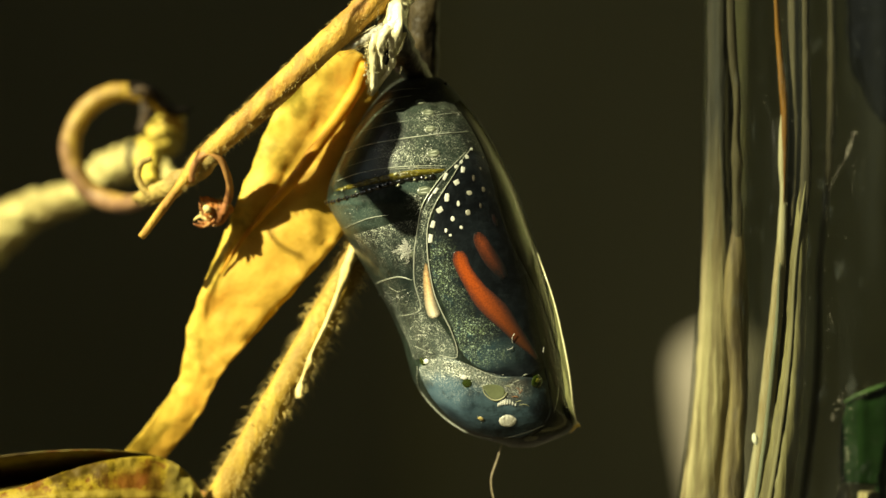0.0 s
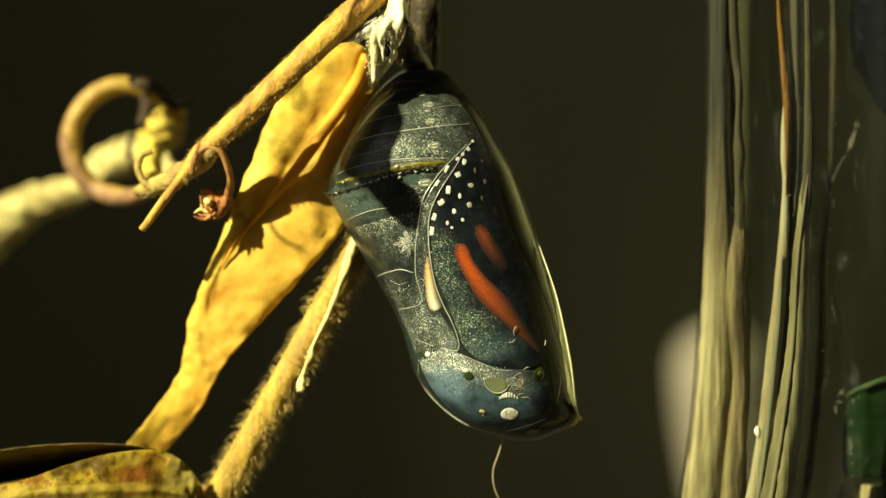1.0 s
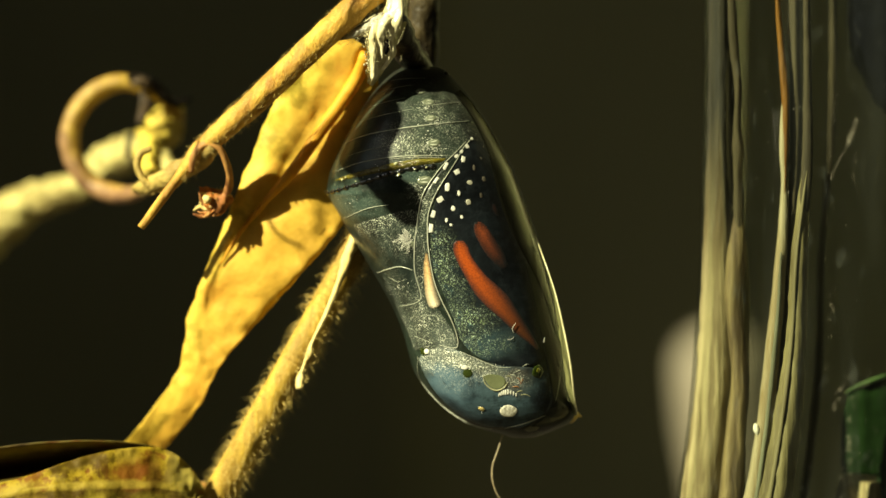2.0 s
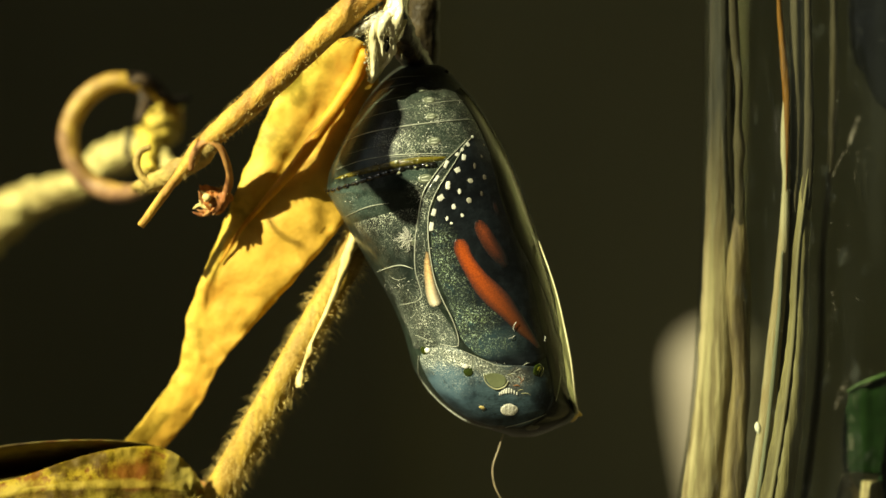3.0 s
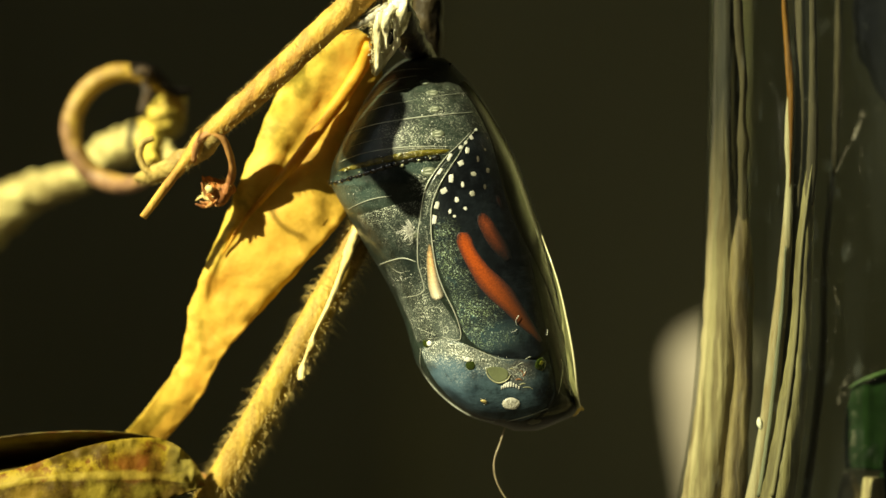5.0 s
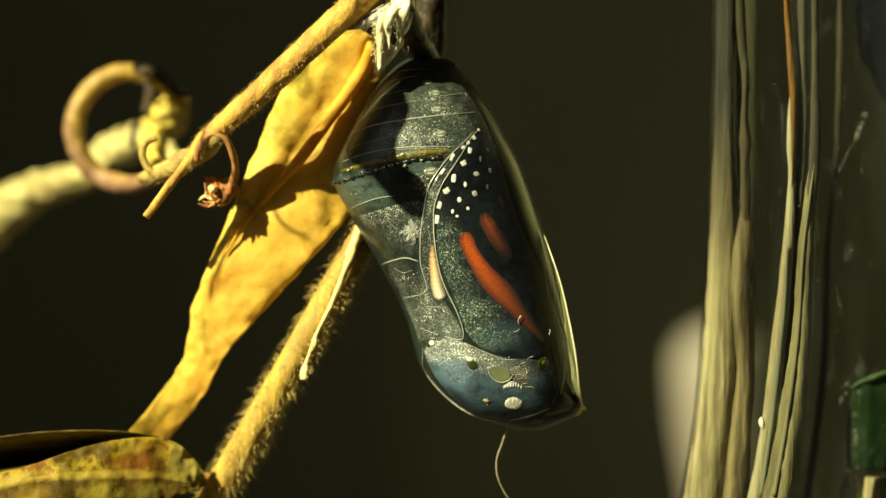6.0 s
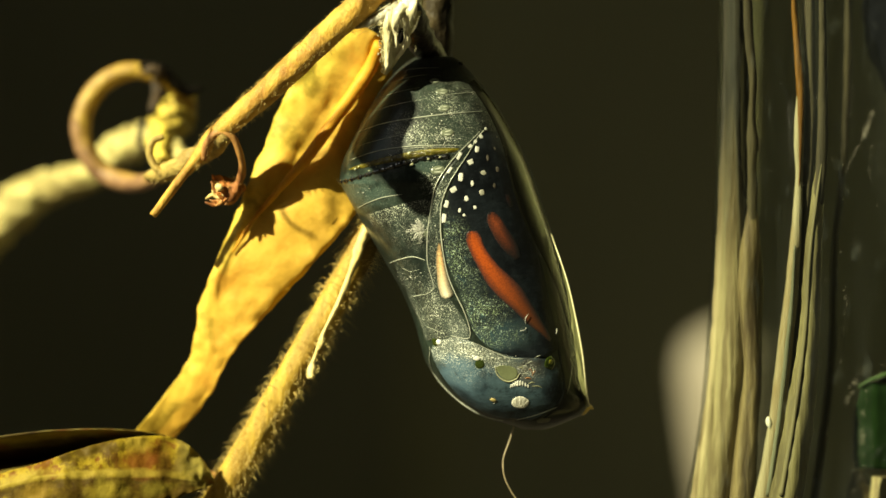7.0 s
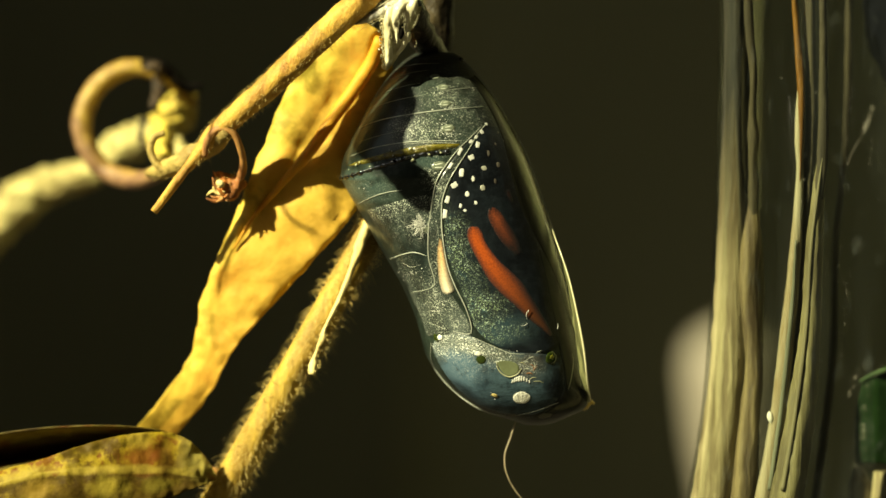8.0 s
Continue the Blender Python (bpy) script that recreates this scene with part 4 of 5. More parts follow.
        for k in (-1, 1):
            part("lip", bead(x, z + k * r * 0.36, r * 0.17, 0.6, 5.2, turn + 0.12 * k, r * 0.16), M_SEAM, pore)
    rnd = random.Random(17)
    # sparkle of the skin, painted as scattered white beads
    bm = bmesh.new()
    for cx, cz, sx, sz, count in ((-0.51, 6.64, 0.75, 0.35, 44), (-0.76, 8.34, 0.7, 0.25, 18), (-0.95, 9.25, 0.6, 0.2, 14), (-0.69, 7.51, 0.5, 0.3, 10), (-1.79, 6.71, 1.2, 0.7, 26), (-3.04, 5.52, 1.4, 0.2, 16), (-1.78, 0.63, 0.7, 0.6, 46), (-2.86, -2.14, 0.8, 0.5, 44), (-1.46, 3.84, 0.3, 0.7, 24), (-1.16, -4.39, 0.9, 0.8, 34), (-0.98, -6.28, 0.5, 0.3, 22), (1.07, 9.56, 0.16, 0.16, 7), (2.49, -9.94, 0.2, 0.2, 8), (3.08, -7.23, 0.9, 0.2, 14), (-5.93, 3.33, 0.6, 0.4, 8)):
        for _ in range(count):
            bead(cx + rnd.gauss(0, 0.55) * sx, cz + rnd.gauss(0, 0.55) * sz, rnd.choice((0.011, 0.015, 0.019, 0.027)), 0.6, rnd.uniform(0.8, 2.2), rnd.uniform(0, 3), 0.035, bm=bm, sides=6)
    part("glints", bm, M_WHITE, body, "tiny white beads painted as glints on the skin")
    # tuft of fine bristles round the lowest pore
    c, nrm = on_body(*(-2.10, 0.88), 0.04), normal_at(*(-2.10, 0.88))
    bm = bmesh.new()
    for _ in range(120):
        a = rnd.uniform(0.3, 4.6)
        w = (Vector((math.cos(a), 0, math.sin(a))) + nrm * 0.10) * rnd.uniform(0.25, 0.60)
        o = c + Vector((rnd.gauss(0, 0.12), 0, rnd.gauss(0, 0.12))) + w * 0.35
        tube([(*o, 0.007), (*(o + w * 0.5 + nrm * 0.05 + Vector((rnd.gauss(0, 0.05), 0, rnd.gauss(0, 0.05)))), 0.010), (*(o + w * 0.9), 0.003)], 5, 4, bm=bm)
    part("white_bristles", bm, M_BRISTLE, body, "soft tuft of white bristles")
    bm = bmesh.new()
    for i, (x, z) in enumerate(spline([(3.59, -9.04), (3.91, -8.89), (4.27, -8.86), (4.67, -9.04)], 8)):
        bead(x, z, 0.20 - 0.02 * abs(i - 3), 0.10, 0.36, -0.25 + 0.05 * i, 0.05, 0.5, bm=bm, sides=10, square=0.5)
    part("white_comb", bm, M_WHITE, head, "row of short white bristles")
    for p, q, r, mat in (((4.34, -8.24), (4.77, -8.35), 0.035, M_SEAM), ((4.70, -7.95), (4.95, -8.24), 0.042, M_SKINRIM), ((4.91, -7.81), (4.99, -8.24), 0.035, M_SEAM), ((4.45, -8.53), (4.88, -8.61), 0.063, M_SKINRIM), ((4.27, -7.77), (4.66, -7.88), 0.045, M_SEAM), ((4.59, -7.59), (4.95, -7.52), 0.04, M_SEAM),
                         ((4.05, -7.84), (4.37, -7.99), 0.04, M_PALERIM), ((4.92, -9.04), (5.57, -9.15), 0.035, M_PALERIM), ((5.06, -7.24), (5.45, -7.10), 0.035, M_SEAM), ((4.67, -8.89), (5.10, -8.82), 0.035, M_PALERIM), ((4.88, -8.39), (5.10, -8.03), 0.035, M_SKINRIM)):
        part("mouthpart", seam([p, ((p[0] + q[0]) / 2 + 0.05, (p[1] + q[1]) / 2 + 0.07), q], r * 0.7, 0.03, 14), mat, head)
    # marks of the head
    eye = part("eye_bead", bead(*(1.61, -7.64), 0.31, 0.12, lift=0.03, bumps=0.3), M_GREEN, head, "dark green bead")
    # white bead painted as the glint on the eye
    part("glint_spot", bead(*(1.43, -7.28), 0.15, 0.2, 1.2, lift=0.06, bumps=0.5), M_WHITE, eye)
    eye = part("eye_bead", bead(*(6.04, -7.57), 0.42, 0.10, lift=0.03, bumps=0.2), M_GREEN, head, "dark green bead with an olive gleam")
    # olive bead painted as the highlight on the eye
    part("gleam_bead", bead(*(6.07, -7.50), 0.15, 0.15, lift=0.07, bumps=0.7), M_GLEAM, eye, "olive-gold gleam")
    part("pale_disc", panel([(2.94, -7.70), (2.58, -7.85), (2.73, -8.25), (3.02, -8.57), (3.37, -8.71)], [(3.15, -7.70), (3.73, -7.81), (4.05, -8.06), (4.02, -8.39), (3.59, -8.68)], 0.05, 30, 14), M_PALEDISC, head, "pale olive disc")
    part("disc_rim", seam([(2.58, -7.78), (2.69, -8.25), (3.02, -8.61), (3.45, -8.75), (3.91, -8.57), (4.13, -8.24)], 0.05, 0.05), M_PALERIM, head, "brighter rim of the disc")
    part("white_spot", bead(*(4.18, -10.10), 0.46, 0.05, 1.2, 0.1, 0.035, 0.12, sides=44), M_FIBRE, head, "large white spot")
    part("gold_bead", bead(*(2.49, -9.97), 0.17, 0.25, lift=0.03, bumps=0.9), M_GOLDBEAD, head, "small golden bead")
    eye = part("eye_bead", bead(*(-1.23, -6.32), 0.26, 0.12, 1.2, lift=0.03, bumps=0.3), M_GREEN, head)
    # again a glint painted as a white bead
    part("glint_spot", bead(*(-0.98, -6.28), 0.16, 0.2, 1.4, 0.3, lift=0.06, bumps=0.5), M_WHITE, eye)
    part("case_fleck", bead(*(5.69, -11.28), 0.30, 0.05, 1.5, 0.2, 0.03, 0.4), M_FLECK, head, "dull olive fleck under the head")
    # dark notch in the flank
    part("notch", panel([(5.62, 1.10), (5.69, 0.74), (5.84, 0.23)], [(5.70, 1.10), (5.88, 0.74), (5.95, 0.23)], 0.07, 20, 6), M_BEAD, wing, "narrow black notch")
    part("black_speck", bead(*(0.24, 11.53), 0.16, 0.9, 1.4, 0.3, 0.05, 0.5), M_BEAD, body)
    # keel along the back of the wing, and its amber corner
    part("wing_edge", tube([(5.14, -0.4, 3.57, 0.008), (5.50, -1.1, 2.60, 0.012), (5.85, -2.0, 1.54, 0.018), (6.26, -3.1, 0.23, 0.030), (6.64, -4.0, -0.85, 0.042), (7.13, -4.5, -2.39, 0.052), (7.66, -4.8, -4.64, 0.062), (8.10, -4.7, -6.90, 0.068), (8.39, -3.8, -9.06, 0.064), (8.67, -1.4, -10.42, 0.053)], 60, 10, 0.05), M_KEEL, wing, "pale see-through wing edge")
    part("fin", blade([(6.21, -2.3, 0.67), (6.63, -2.9, -0.85), (7.03, -3.2, -2.40), (7.42, -3.4, -4.67), (7.76, -3.3, -6.95), (8.07, -2.7, -9.10), (8.43, -1.0, -10.55)],
         [(6.27, -2.7, 0.52), (6.65, -3.4, -0.85), (7.08, -3.8, -2.40), (7.55, -4.0, -4.66), (7.95, -3.9, -6.93), (8.24, -3.2, -9.08), (8.53, -1.2, -10.47)],
         [(6.27, -3.0, 0.30), (6.64, -3.8, -0.85), (7.14, -4.3, -2.39), (7.67, -4.6, -4.65), (8.11, -4.5, -6.91), (8.40, -3.6, -9.06), (8.67, -1.3, -10.43)], 50, 6, 0.05, 0.05, 4, 1.4, 0.0), M_FIN, wing, "olive see-through fin along the wing's edge")
    part("corner_tip", tube([(8.12, -0.3, -10.69, 0.40), (8.56, -0.3, -10.54, 0.33), (8.78, -0.3, -10.54, 0.16), (8.97, -0.3, -10.65, 0.05)], 14, 10, 0.2), M_TIP, ch, "small amber pointed corner")
    # the black hook by which it hangs, and the thread below
    part("hook", tube([(*(-1.54, 0.5, 11.59), 1.2), (*(-1.83, -0.5, 12.27), 1.0), (*(-2.18, -2, 13.03), 0.85), (*(-2.45, -4, 13.85), 0.72), (*(-2.65, -5.4, 14.70), 0.5), (*(-2.78, -6, 15.19), 0.3)], 40, 14, 0.35), M_HOOK, ch, "dark brown shiny hooked stalk at the top")
    part("thread", tube([(*(3.86, -1, -11.77), 0.05), (*(3.57, -1, -12.72), 0.06), (*(3.17, -1.1, -13.99), 0.05), (*(3.24, -1.2, -14.89), 0.05), (*(3.68, -1.2, -15.91), 0.045), (*(4.41, -1.2, -16.90), 0.03)], 40, 6), M_THREAD, ch, "fine curved brown thread below the head")
    for pts in ([(4.58, -4.47), (4.40, -4.79), (4.47, -5.04), (4.62, -5.15)], [(4.11, -5.51), (4.33, -5.47), (4.51, -5.33)], [(6.36, -5.71), (6.40, -5.53), (6.44, -5.39)]):
        part("lint", tube([(*on_body(x, z, 0.05 + 0.09 * math.sin(1.0 + i)), 0.016 - 0.002 * i) for i, (x, z) in enumerate(pts)], 14, 5), M_WHITE, wing)
    return ch


build_chrysalis()


# ---- the dried plant ----
def build_plant():
    pl = thing("dried_vine", (-47.84, 20, -149.36), "dried yellow hairy vine with withered leaves and curled tendrils", "plant")
    pl.location.z = 0.0
    main = [(*(-47.84, 20, -151.82), 1.5), (*(-40.11, 14, -83.75), 1.3), (*(-26.65, 8, -38.19), 1.06), (*(-19.74, 5, -24.64), 1.12), (*(-14.51, 2, -15.54), 1.06), (*(-10.85, 0.3, -9.13), 1.0), (*(-7.96, 0.4, -4.00), 0.98), (*(-5.49, 1.6, 0.77), 0.95), (*(-3.49, 3.5, 5.61), 0.95), (*(-1.82, 4, 9.34), 1.05)]
    stem = part("main_stem", tube(main, 260, 18, 0.10), M_STEM, pl, "straw-yellow hairy stem")
    part("hairs", hairs(main[2:9], 5600, 0.85, 0.013, 1, 1.6, 0.9), M_HAIR, stem, "short pale hairs")
    top = [(*(-2.08, 4, 8.79), 1.0), (*(-1.45, 3, 11.90), 1.12), (*(-1.26, 2.5, 14.09), 1.08), (*(-1.18, 2.5, 16.31), 1.05), (*(-1.04, 3, 19.68), 1.0), (*(-0.52, 5, 23.96), 0.9), (*(-0.91, 8, 29.18), 0.5)]
    part("upper_stem", tube(top, 60, 18, 0.12), M_STEM_TOP, pl, "dark brown upper stem with shade in its colour and shiny patches")
    # side twig in front, with its bare tip
    twig = [(*(-0.52, 3, 20.98), 0.95), (*(-2.50, -2, 18.62), 0.95), (*(-4.62, -5, 16.44), 0.90), (*(-6.57, -5.6, 14.54), 0.86), (*(-8.37, -5.2, 12.92), 0.82), (*(-10.19, -4.6, 11.23), 0.80), (*(-12.03, -3.8, 9.61), 0.79), (*(-13.87, -3.1, 8.05), 0.72), (*(-15.66, -2.3, 6.49), 0.58), (*(-16.90, -2.1, 4.97), 0.34), (*(-18.14, -2, 3.37), 0.30), (*(-19.41, -2, 1.67), 0.24)]
    tw = part("side_twig", tube(twig, 110, 16, 0.14), M_TWIG, pl, "orange-yellow hairy side twig with a broken tip")
    part("hairs", hairs(twig[1:10], 2600, 0.36, 0.010, 2, 1.6, 0.7), M_HAIR, tw, "short pale hairs")
    joint = [(*(-14.60, -2.9, 6.98), 0.5), (*(-15.96, -1.6, 5.85), 0.62), (*(-17.71, 0, 4.94), 0.66), (*(-19.27, 2, 4.39), 0.55), (*(-20.17, 3, 4.26), 0.3)]
    part("joint", tube(joint, 30, 14, 0.35), M_JOINT, tw)
    part("hairs", hairs(joint, 260, 0.34, 0.011, 22, 1.4, 0.6), M_HAIR, tw, "short pale hairs")
    curl = [(*(-16.16, -2.4, 5.25), 0.20), (*(-15.84, -2.8, 6.40), 0.24), (*(-15.10, -3, 7.01), 0.24), (*(-14.31, -3, 6.76), 0.23), (*(-13.86, -2.6, 5.83), 0.23), (*(-13.69, -1.8, 4.76), 0.25), (*(-13.99, -1, 3.90), 0.30), (*(-14.30, -0.8, 3.54), 0.3)]
    part("curled_stalk", tube(curl, 50, 12, 0.15), M_CURL, tw, "thin red-brown curled flower stalk")
    fl = part("withered_flower", tube([(*(-13.93, -0.9, 3.90), 0.35), (*(-14.30, -0.8, 3.50), 0.68), (*(-14.88, -0.8, 3.17), 0.80), (*(-15.39, -0.9, 3.10), 0.35)], 24, 14, 0.9), M_FLOWER, tw, "small withered red-brown flower head")
    rnd = random.Random(7)
    for i in range(46):
        a = rnd.uniform(0, 6.28)
        o = Vector((-14.72, -1, 3.21)) + Vector((rnd.uniform(-.4, .35), rnd.uniform(-.45, .1), rnd.uniform(-.55, .55)))
        w = Vector((-0.6 + 0.7 * math.cos(a), -0.6 * rnd.random(), 0.9 * math.sin(a))) * rnd.uniform(0.35, 0.85)
        k = w.cross(Vector((0.2, 1, 0.3))) * rnd.uniform(-0.35, 0.35)
        part("bract", tube([(*o, 0.13), (*(o + w * 0.5 + k), 0.16), (*(o + w), 0.05)], 8, 6, 0.6, flat=0.5), M_PALE if i % 9 == 0 else (M_CURL if i % 2 else M_FLOWER), fl)
    part("seed", tube([(*(-15.37, -1.7, 3.45), 0.1), (*(-15.25, -1.8, 3.52), 0.24), (*(-15.07, -1.8, 3.45), 0.24), (*(-14.97, -1.7, 3.38), 0.1)], 12, 12, 0.15), M_PALE, fl, "shiny pale seed")
    part("hairs", hairs([(*(-13.93, -0.9, 3.90), 0.4), (*(-14.88, -0.8, 3.17), 0.7), (*(-15.39, -0.9, 3.10), 0.4)], 120, 0.4, 0.010, 15), M_HAIR, fl)
    small = [(*(-18.97, 1, 6.84), 0.2), (*(-19.63, 1, 6.58), 0.25), (*(-19.89, 1, 5.73), 0.24), (*(-19.55, 1, 4.89), 0.24), (*(-18.71, 1, 4.26), 0.28), (*(-17.79, 1, 4.37), 0.25)]
    part("small_curl", tube(small, 30, 10, 0.15), M_JOINT, tw)
    # blurred ring of the tendril and the pale stalk behind it
    ring = [(*(-18.27, 18.8, 9.33), 0.35), (*(-19.14, 18.8, 10.32), 0.44), (*(-20.46, 17.5, 11.37), 0.49), (*(-22.39, 17.5, 11.92), 0.62), (*(-24.08, 17.5, 11.37), 0.69), (*(-25.45, 17.5, 9.95), 0.70), (*(-26.04, 17.5, 8.06), 0.70), (*(-25.57, 17.5, 6.10), 0.70), (*(-24.39, 17.5, 4.76), 0.70), (*(-22.66, 16.2, 4.11), 0.67), (*(-21.09, 13.8, 4.15), 0.55), (*(-19.77, 10, 4.62), 0.40)]
    part("ring_tendril", tube(ring, 90, 18, 0.10), M_RING, pl, "purple-brown tendril curled into a ring")
    stalk = [(-44.42, 38, -8.71, 1.9), (-35.53, 35, -0.17, 1.75), (-32.89, 34, 2.06, 1.6), (-31.91, 33.5, 2.94, 1.55), (-30.06, 33, 3.90, 1.36), (-28.07, 32, 4.51, 1.14), (-26.41, 31.2, 5.00, 1.0), (*(-25.36, 30, 6.24), 1.2), (*(-23.40, 27.5, 7.08), 1.3), (*(-21.74, 23.8, 7.38), 0.9), (*(-20.34, 20, 7.11), 0.7), (*(-18.56, 11.2, 5.87), 0.6), (*(-17.20, 4, 5.55), 0.5), (*(-15.89, -1, 5.94), 0.4)]
    part("pale_stalk", tube(stalk, 180, 22, 0.30), M_STALK, pl, "thick pale yellow stalk")
    knot = [(*(-18.52, 20, 10.53), 0.35), (*(-18.99, 20, 9.89), 0.95), (*(-19.66, 19.4, 8.68), 1.25), (*(-20.14, 17.5, 7.59), 1.05), (*(-20.23, 13.8, 6.55), 0.75), (*(-19.82, 8.8, 5.35), 0.5)]
    part("knot", tube(knot, 60, 20, 0.6), M_KNOT, pl, "lumpy pale yellow knot")
    # dark lumps put where the gaps round the knot lie in shade
    for pts in ([(-20.97, 16.5, 11.23, 0.12), (-20.74, 16.5, 10.37, 0.26), (-20.84, 16.8, 9.60, 0.28), (-21.17, 17, 9.06, 0.15)], [(-21.89, 19, 8.34, 0.15), (-22.08, 19, 7.54, 0.22), (-22.00, 19, 6.91, 0.20), (-21.72, 19, 6.36, 0.1)], [(-20.15, 17, 11.26, 0.1), (-20.51, 16.5, 11.71, 0.3), (-21.12, 16.3, 11.85, 0.34), (-21.60, 16.5, 11.62, 0.12)]):
        part("gap_shade_patch", tube(pts, 30, 14, 0.9), M_GAP_SHADE, pl, "dark brown lump standing in for the shade of a gap")
    withered = [(*(-21.89, 16.8, 12.28), 0.2), (*(-20.87, 16.8, 12.08), 0.36), (*(-19.73, 17.2, 11.36), 0.40), (*(-18.88, 17.5, 10.58), 0.36), (*(-18.25, 17.5, 10.58), 0.22), (*(-17.55, 17.5, 10.82), 0.12)]
    part("withered_stub", tube(withered, 70, 16, 1.0), M_BLACK, pl, "blackened withered stub on the ring")

    # long yellow leaf
    lf = part("yellow_leaf", blade(
        [(-6.50, -0.6, 14.35), (-8.21, 0.2, 12.93), (-10.25, 0.8, 10.87), (-11.47, 1.1, 8.68), (-12.43, 1.1, 6.10), (-13.61, 1.1, 3.35), (-14.49, 1.2, 0.96), (-15.85, 1.6, -2.17), (-16.66, 2.1, -4.32), (-17.02, 2.5, -6.25), (-17.27, 2.9, -7.56), (-18.58, 3.6, -9.44), (-21.06, 5.6, -12.48), (-22.13, 6.6, -13.59)],
        [(-5.25, -0.8, 13.61), (-5.95, -0.1, 12.37), (-7.36, 0.6, 10.16), (-8.69, 1.0, 8.32), (-10.14, 1, 5.84), (-11.66, 0.5, 3.52), (-13.29, 0.8, 1.36), (-15.00, 1.1, -1.80), (-15.40, 1.5, -4.02), (-15.87, 2, -6.31), (-16.19, 2.3, -7.72), (-17.29, 3.2, -9.76), (-19.56, 5.5, -12.55), (-20.77, 6.5, -13.81)],
        [(-4.82, -0.5, 13.37), (-4.26, 1, 11.43), (-4.57, 1.6, 8.33), (-5.30, 1.2, 5.56), (-5.84, 1, 3.53), (-6.53, 0.7, 1.80), (-8.21, 0.4, -0.26), (-10.43, 0.8, -2.68), (-12.21, 1.2, -4.60), (-14.01, 1.7, -6.67), (-14.99, 2.1, -8.27), (-16.02, 3.1, -10.05), (-18.03, 5.1, -12.45), (-19.39, 6.3, -13.94)], 110, 12, 0.24, 0.12, 3), M_LEAF, pl, "long withered yellow leaf with brown mottling")
    part("midrib", tube([(*(-4.88, -1, 12.86), 0.45), (*(-5.48, -0.3, 11.44), 0.46), (*(-6.66, -0.2, 9.62), 0.46), (*(-7.98, -0.1, 7.79), 0.42), (*(-9.65, -0.2, 5.45), 0.36), (*(-11.49, 0, 3.33), 0.22), (*(-13.27, 0.4, 1.21), 0.12), (*(-14.46, 0.6, -0.70), 0.05)], 60, 10, 0.12), M_RIB, lf, "raised orange midrib")
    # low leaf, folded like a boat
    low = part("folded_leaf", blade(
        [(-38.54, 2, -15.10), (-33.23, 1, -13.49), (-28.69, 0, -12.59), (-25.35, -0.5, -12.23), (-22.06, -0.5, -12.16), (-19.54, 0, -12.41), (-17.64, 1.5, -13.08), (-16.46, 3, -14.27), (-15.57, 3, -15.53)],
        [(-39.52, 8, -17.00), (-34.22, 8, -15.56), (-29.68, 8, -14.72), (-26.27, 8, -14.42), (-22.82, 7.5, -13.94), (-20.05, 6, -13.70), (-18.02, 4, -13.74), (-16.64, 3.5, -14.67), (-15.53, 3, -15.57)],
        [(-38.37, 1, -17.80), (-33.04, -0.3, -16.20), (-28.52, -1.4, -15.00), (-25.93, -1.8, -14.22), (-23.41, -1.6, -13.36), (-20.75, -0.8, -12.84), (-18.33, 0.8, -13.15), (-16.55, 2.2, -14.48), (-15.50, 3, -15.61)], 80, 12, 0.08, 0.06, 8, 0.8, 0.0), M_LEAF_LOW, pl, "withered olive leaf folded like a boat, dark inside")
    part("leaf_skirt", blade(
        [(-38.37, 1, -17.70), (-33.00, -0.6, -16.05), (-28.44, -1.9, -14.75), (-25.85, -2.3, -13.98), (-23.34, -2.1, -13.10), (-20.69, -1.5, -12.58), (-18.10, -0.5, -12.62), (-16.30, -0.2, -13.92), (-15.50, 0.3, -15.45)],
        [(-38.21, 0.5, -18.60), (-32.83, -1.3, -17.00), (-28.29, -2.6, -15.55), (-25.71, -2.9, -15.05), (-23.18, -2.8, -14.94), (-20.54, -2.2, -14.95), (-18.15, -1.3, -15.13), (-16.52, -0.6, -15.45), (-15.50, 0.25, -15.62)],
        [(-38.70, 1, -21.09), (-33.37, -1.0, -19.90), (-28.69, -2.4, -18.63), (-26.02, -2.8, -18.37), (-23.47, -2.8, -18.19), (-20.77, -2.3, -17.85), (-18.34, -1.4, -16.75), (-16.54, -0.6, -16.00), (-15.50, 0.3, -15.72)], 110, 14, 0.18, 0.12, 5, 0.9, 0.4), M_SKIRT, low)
    part("leaf_stalk", tube([(*(-16.25, 2.6, -15.14), 0.25), (*(-15.48, 2.8, -15.45), 0.35), (*(-14.95, 2.6, -15.65), 0.42), (*(-14.72, 2.4, -15.71), 0.45)], 20, 10, 0.2), M_CURL, low, "reddish leaf stalk")
    # unseen shoot, added to carry the leaf that shades the abdomen
    shoot = [(*(-0.75, 7, 27.93), 0.6), (*(-6.68, -2, 33.42), 0.6), (*(-15.76, -12, 37.53), 0.55), (*(-20.50, -17.5, 37.2), 0.45), (-22.3, -19.8, 34.5, 0.18), (-22.9, -20.05, 32.0, 0.13), (-23.2, -20.05, 29.6, 0.11), (-23.40, -20.05, 27.33, 0.10)]
    part("added_shoot", tube(shoot, 90, 14, 0.12), M_TWIG, pl, "unseen shoot, added to carry the leaf above")
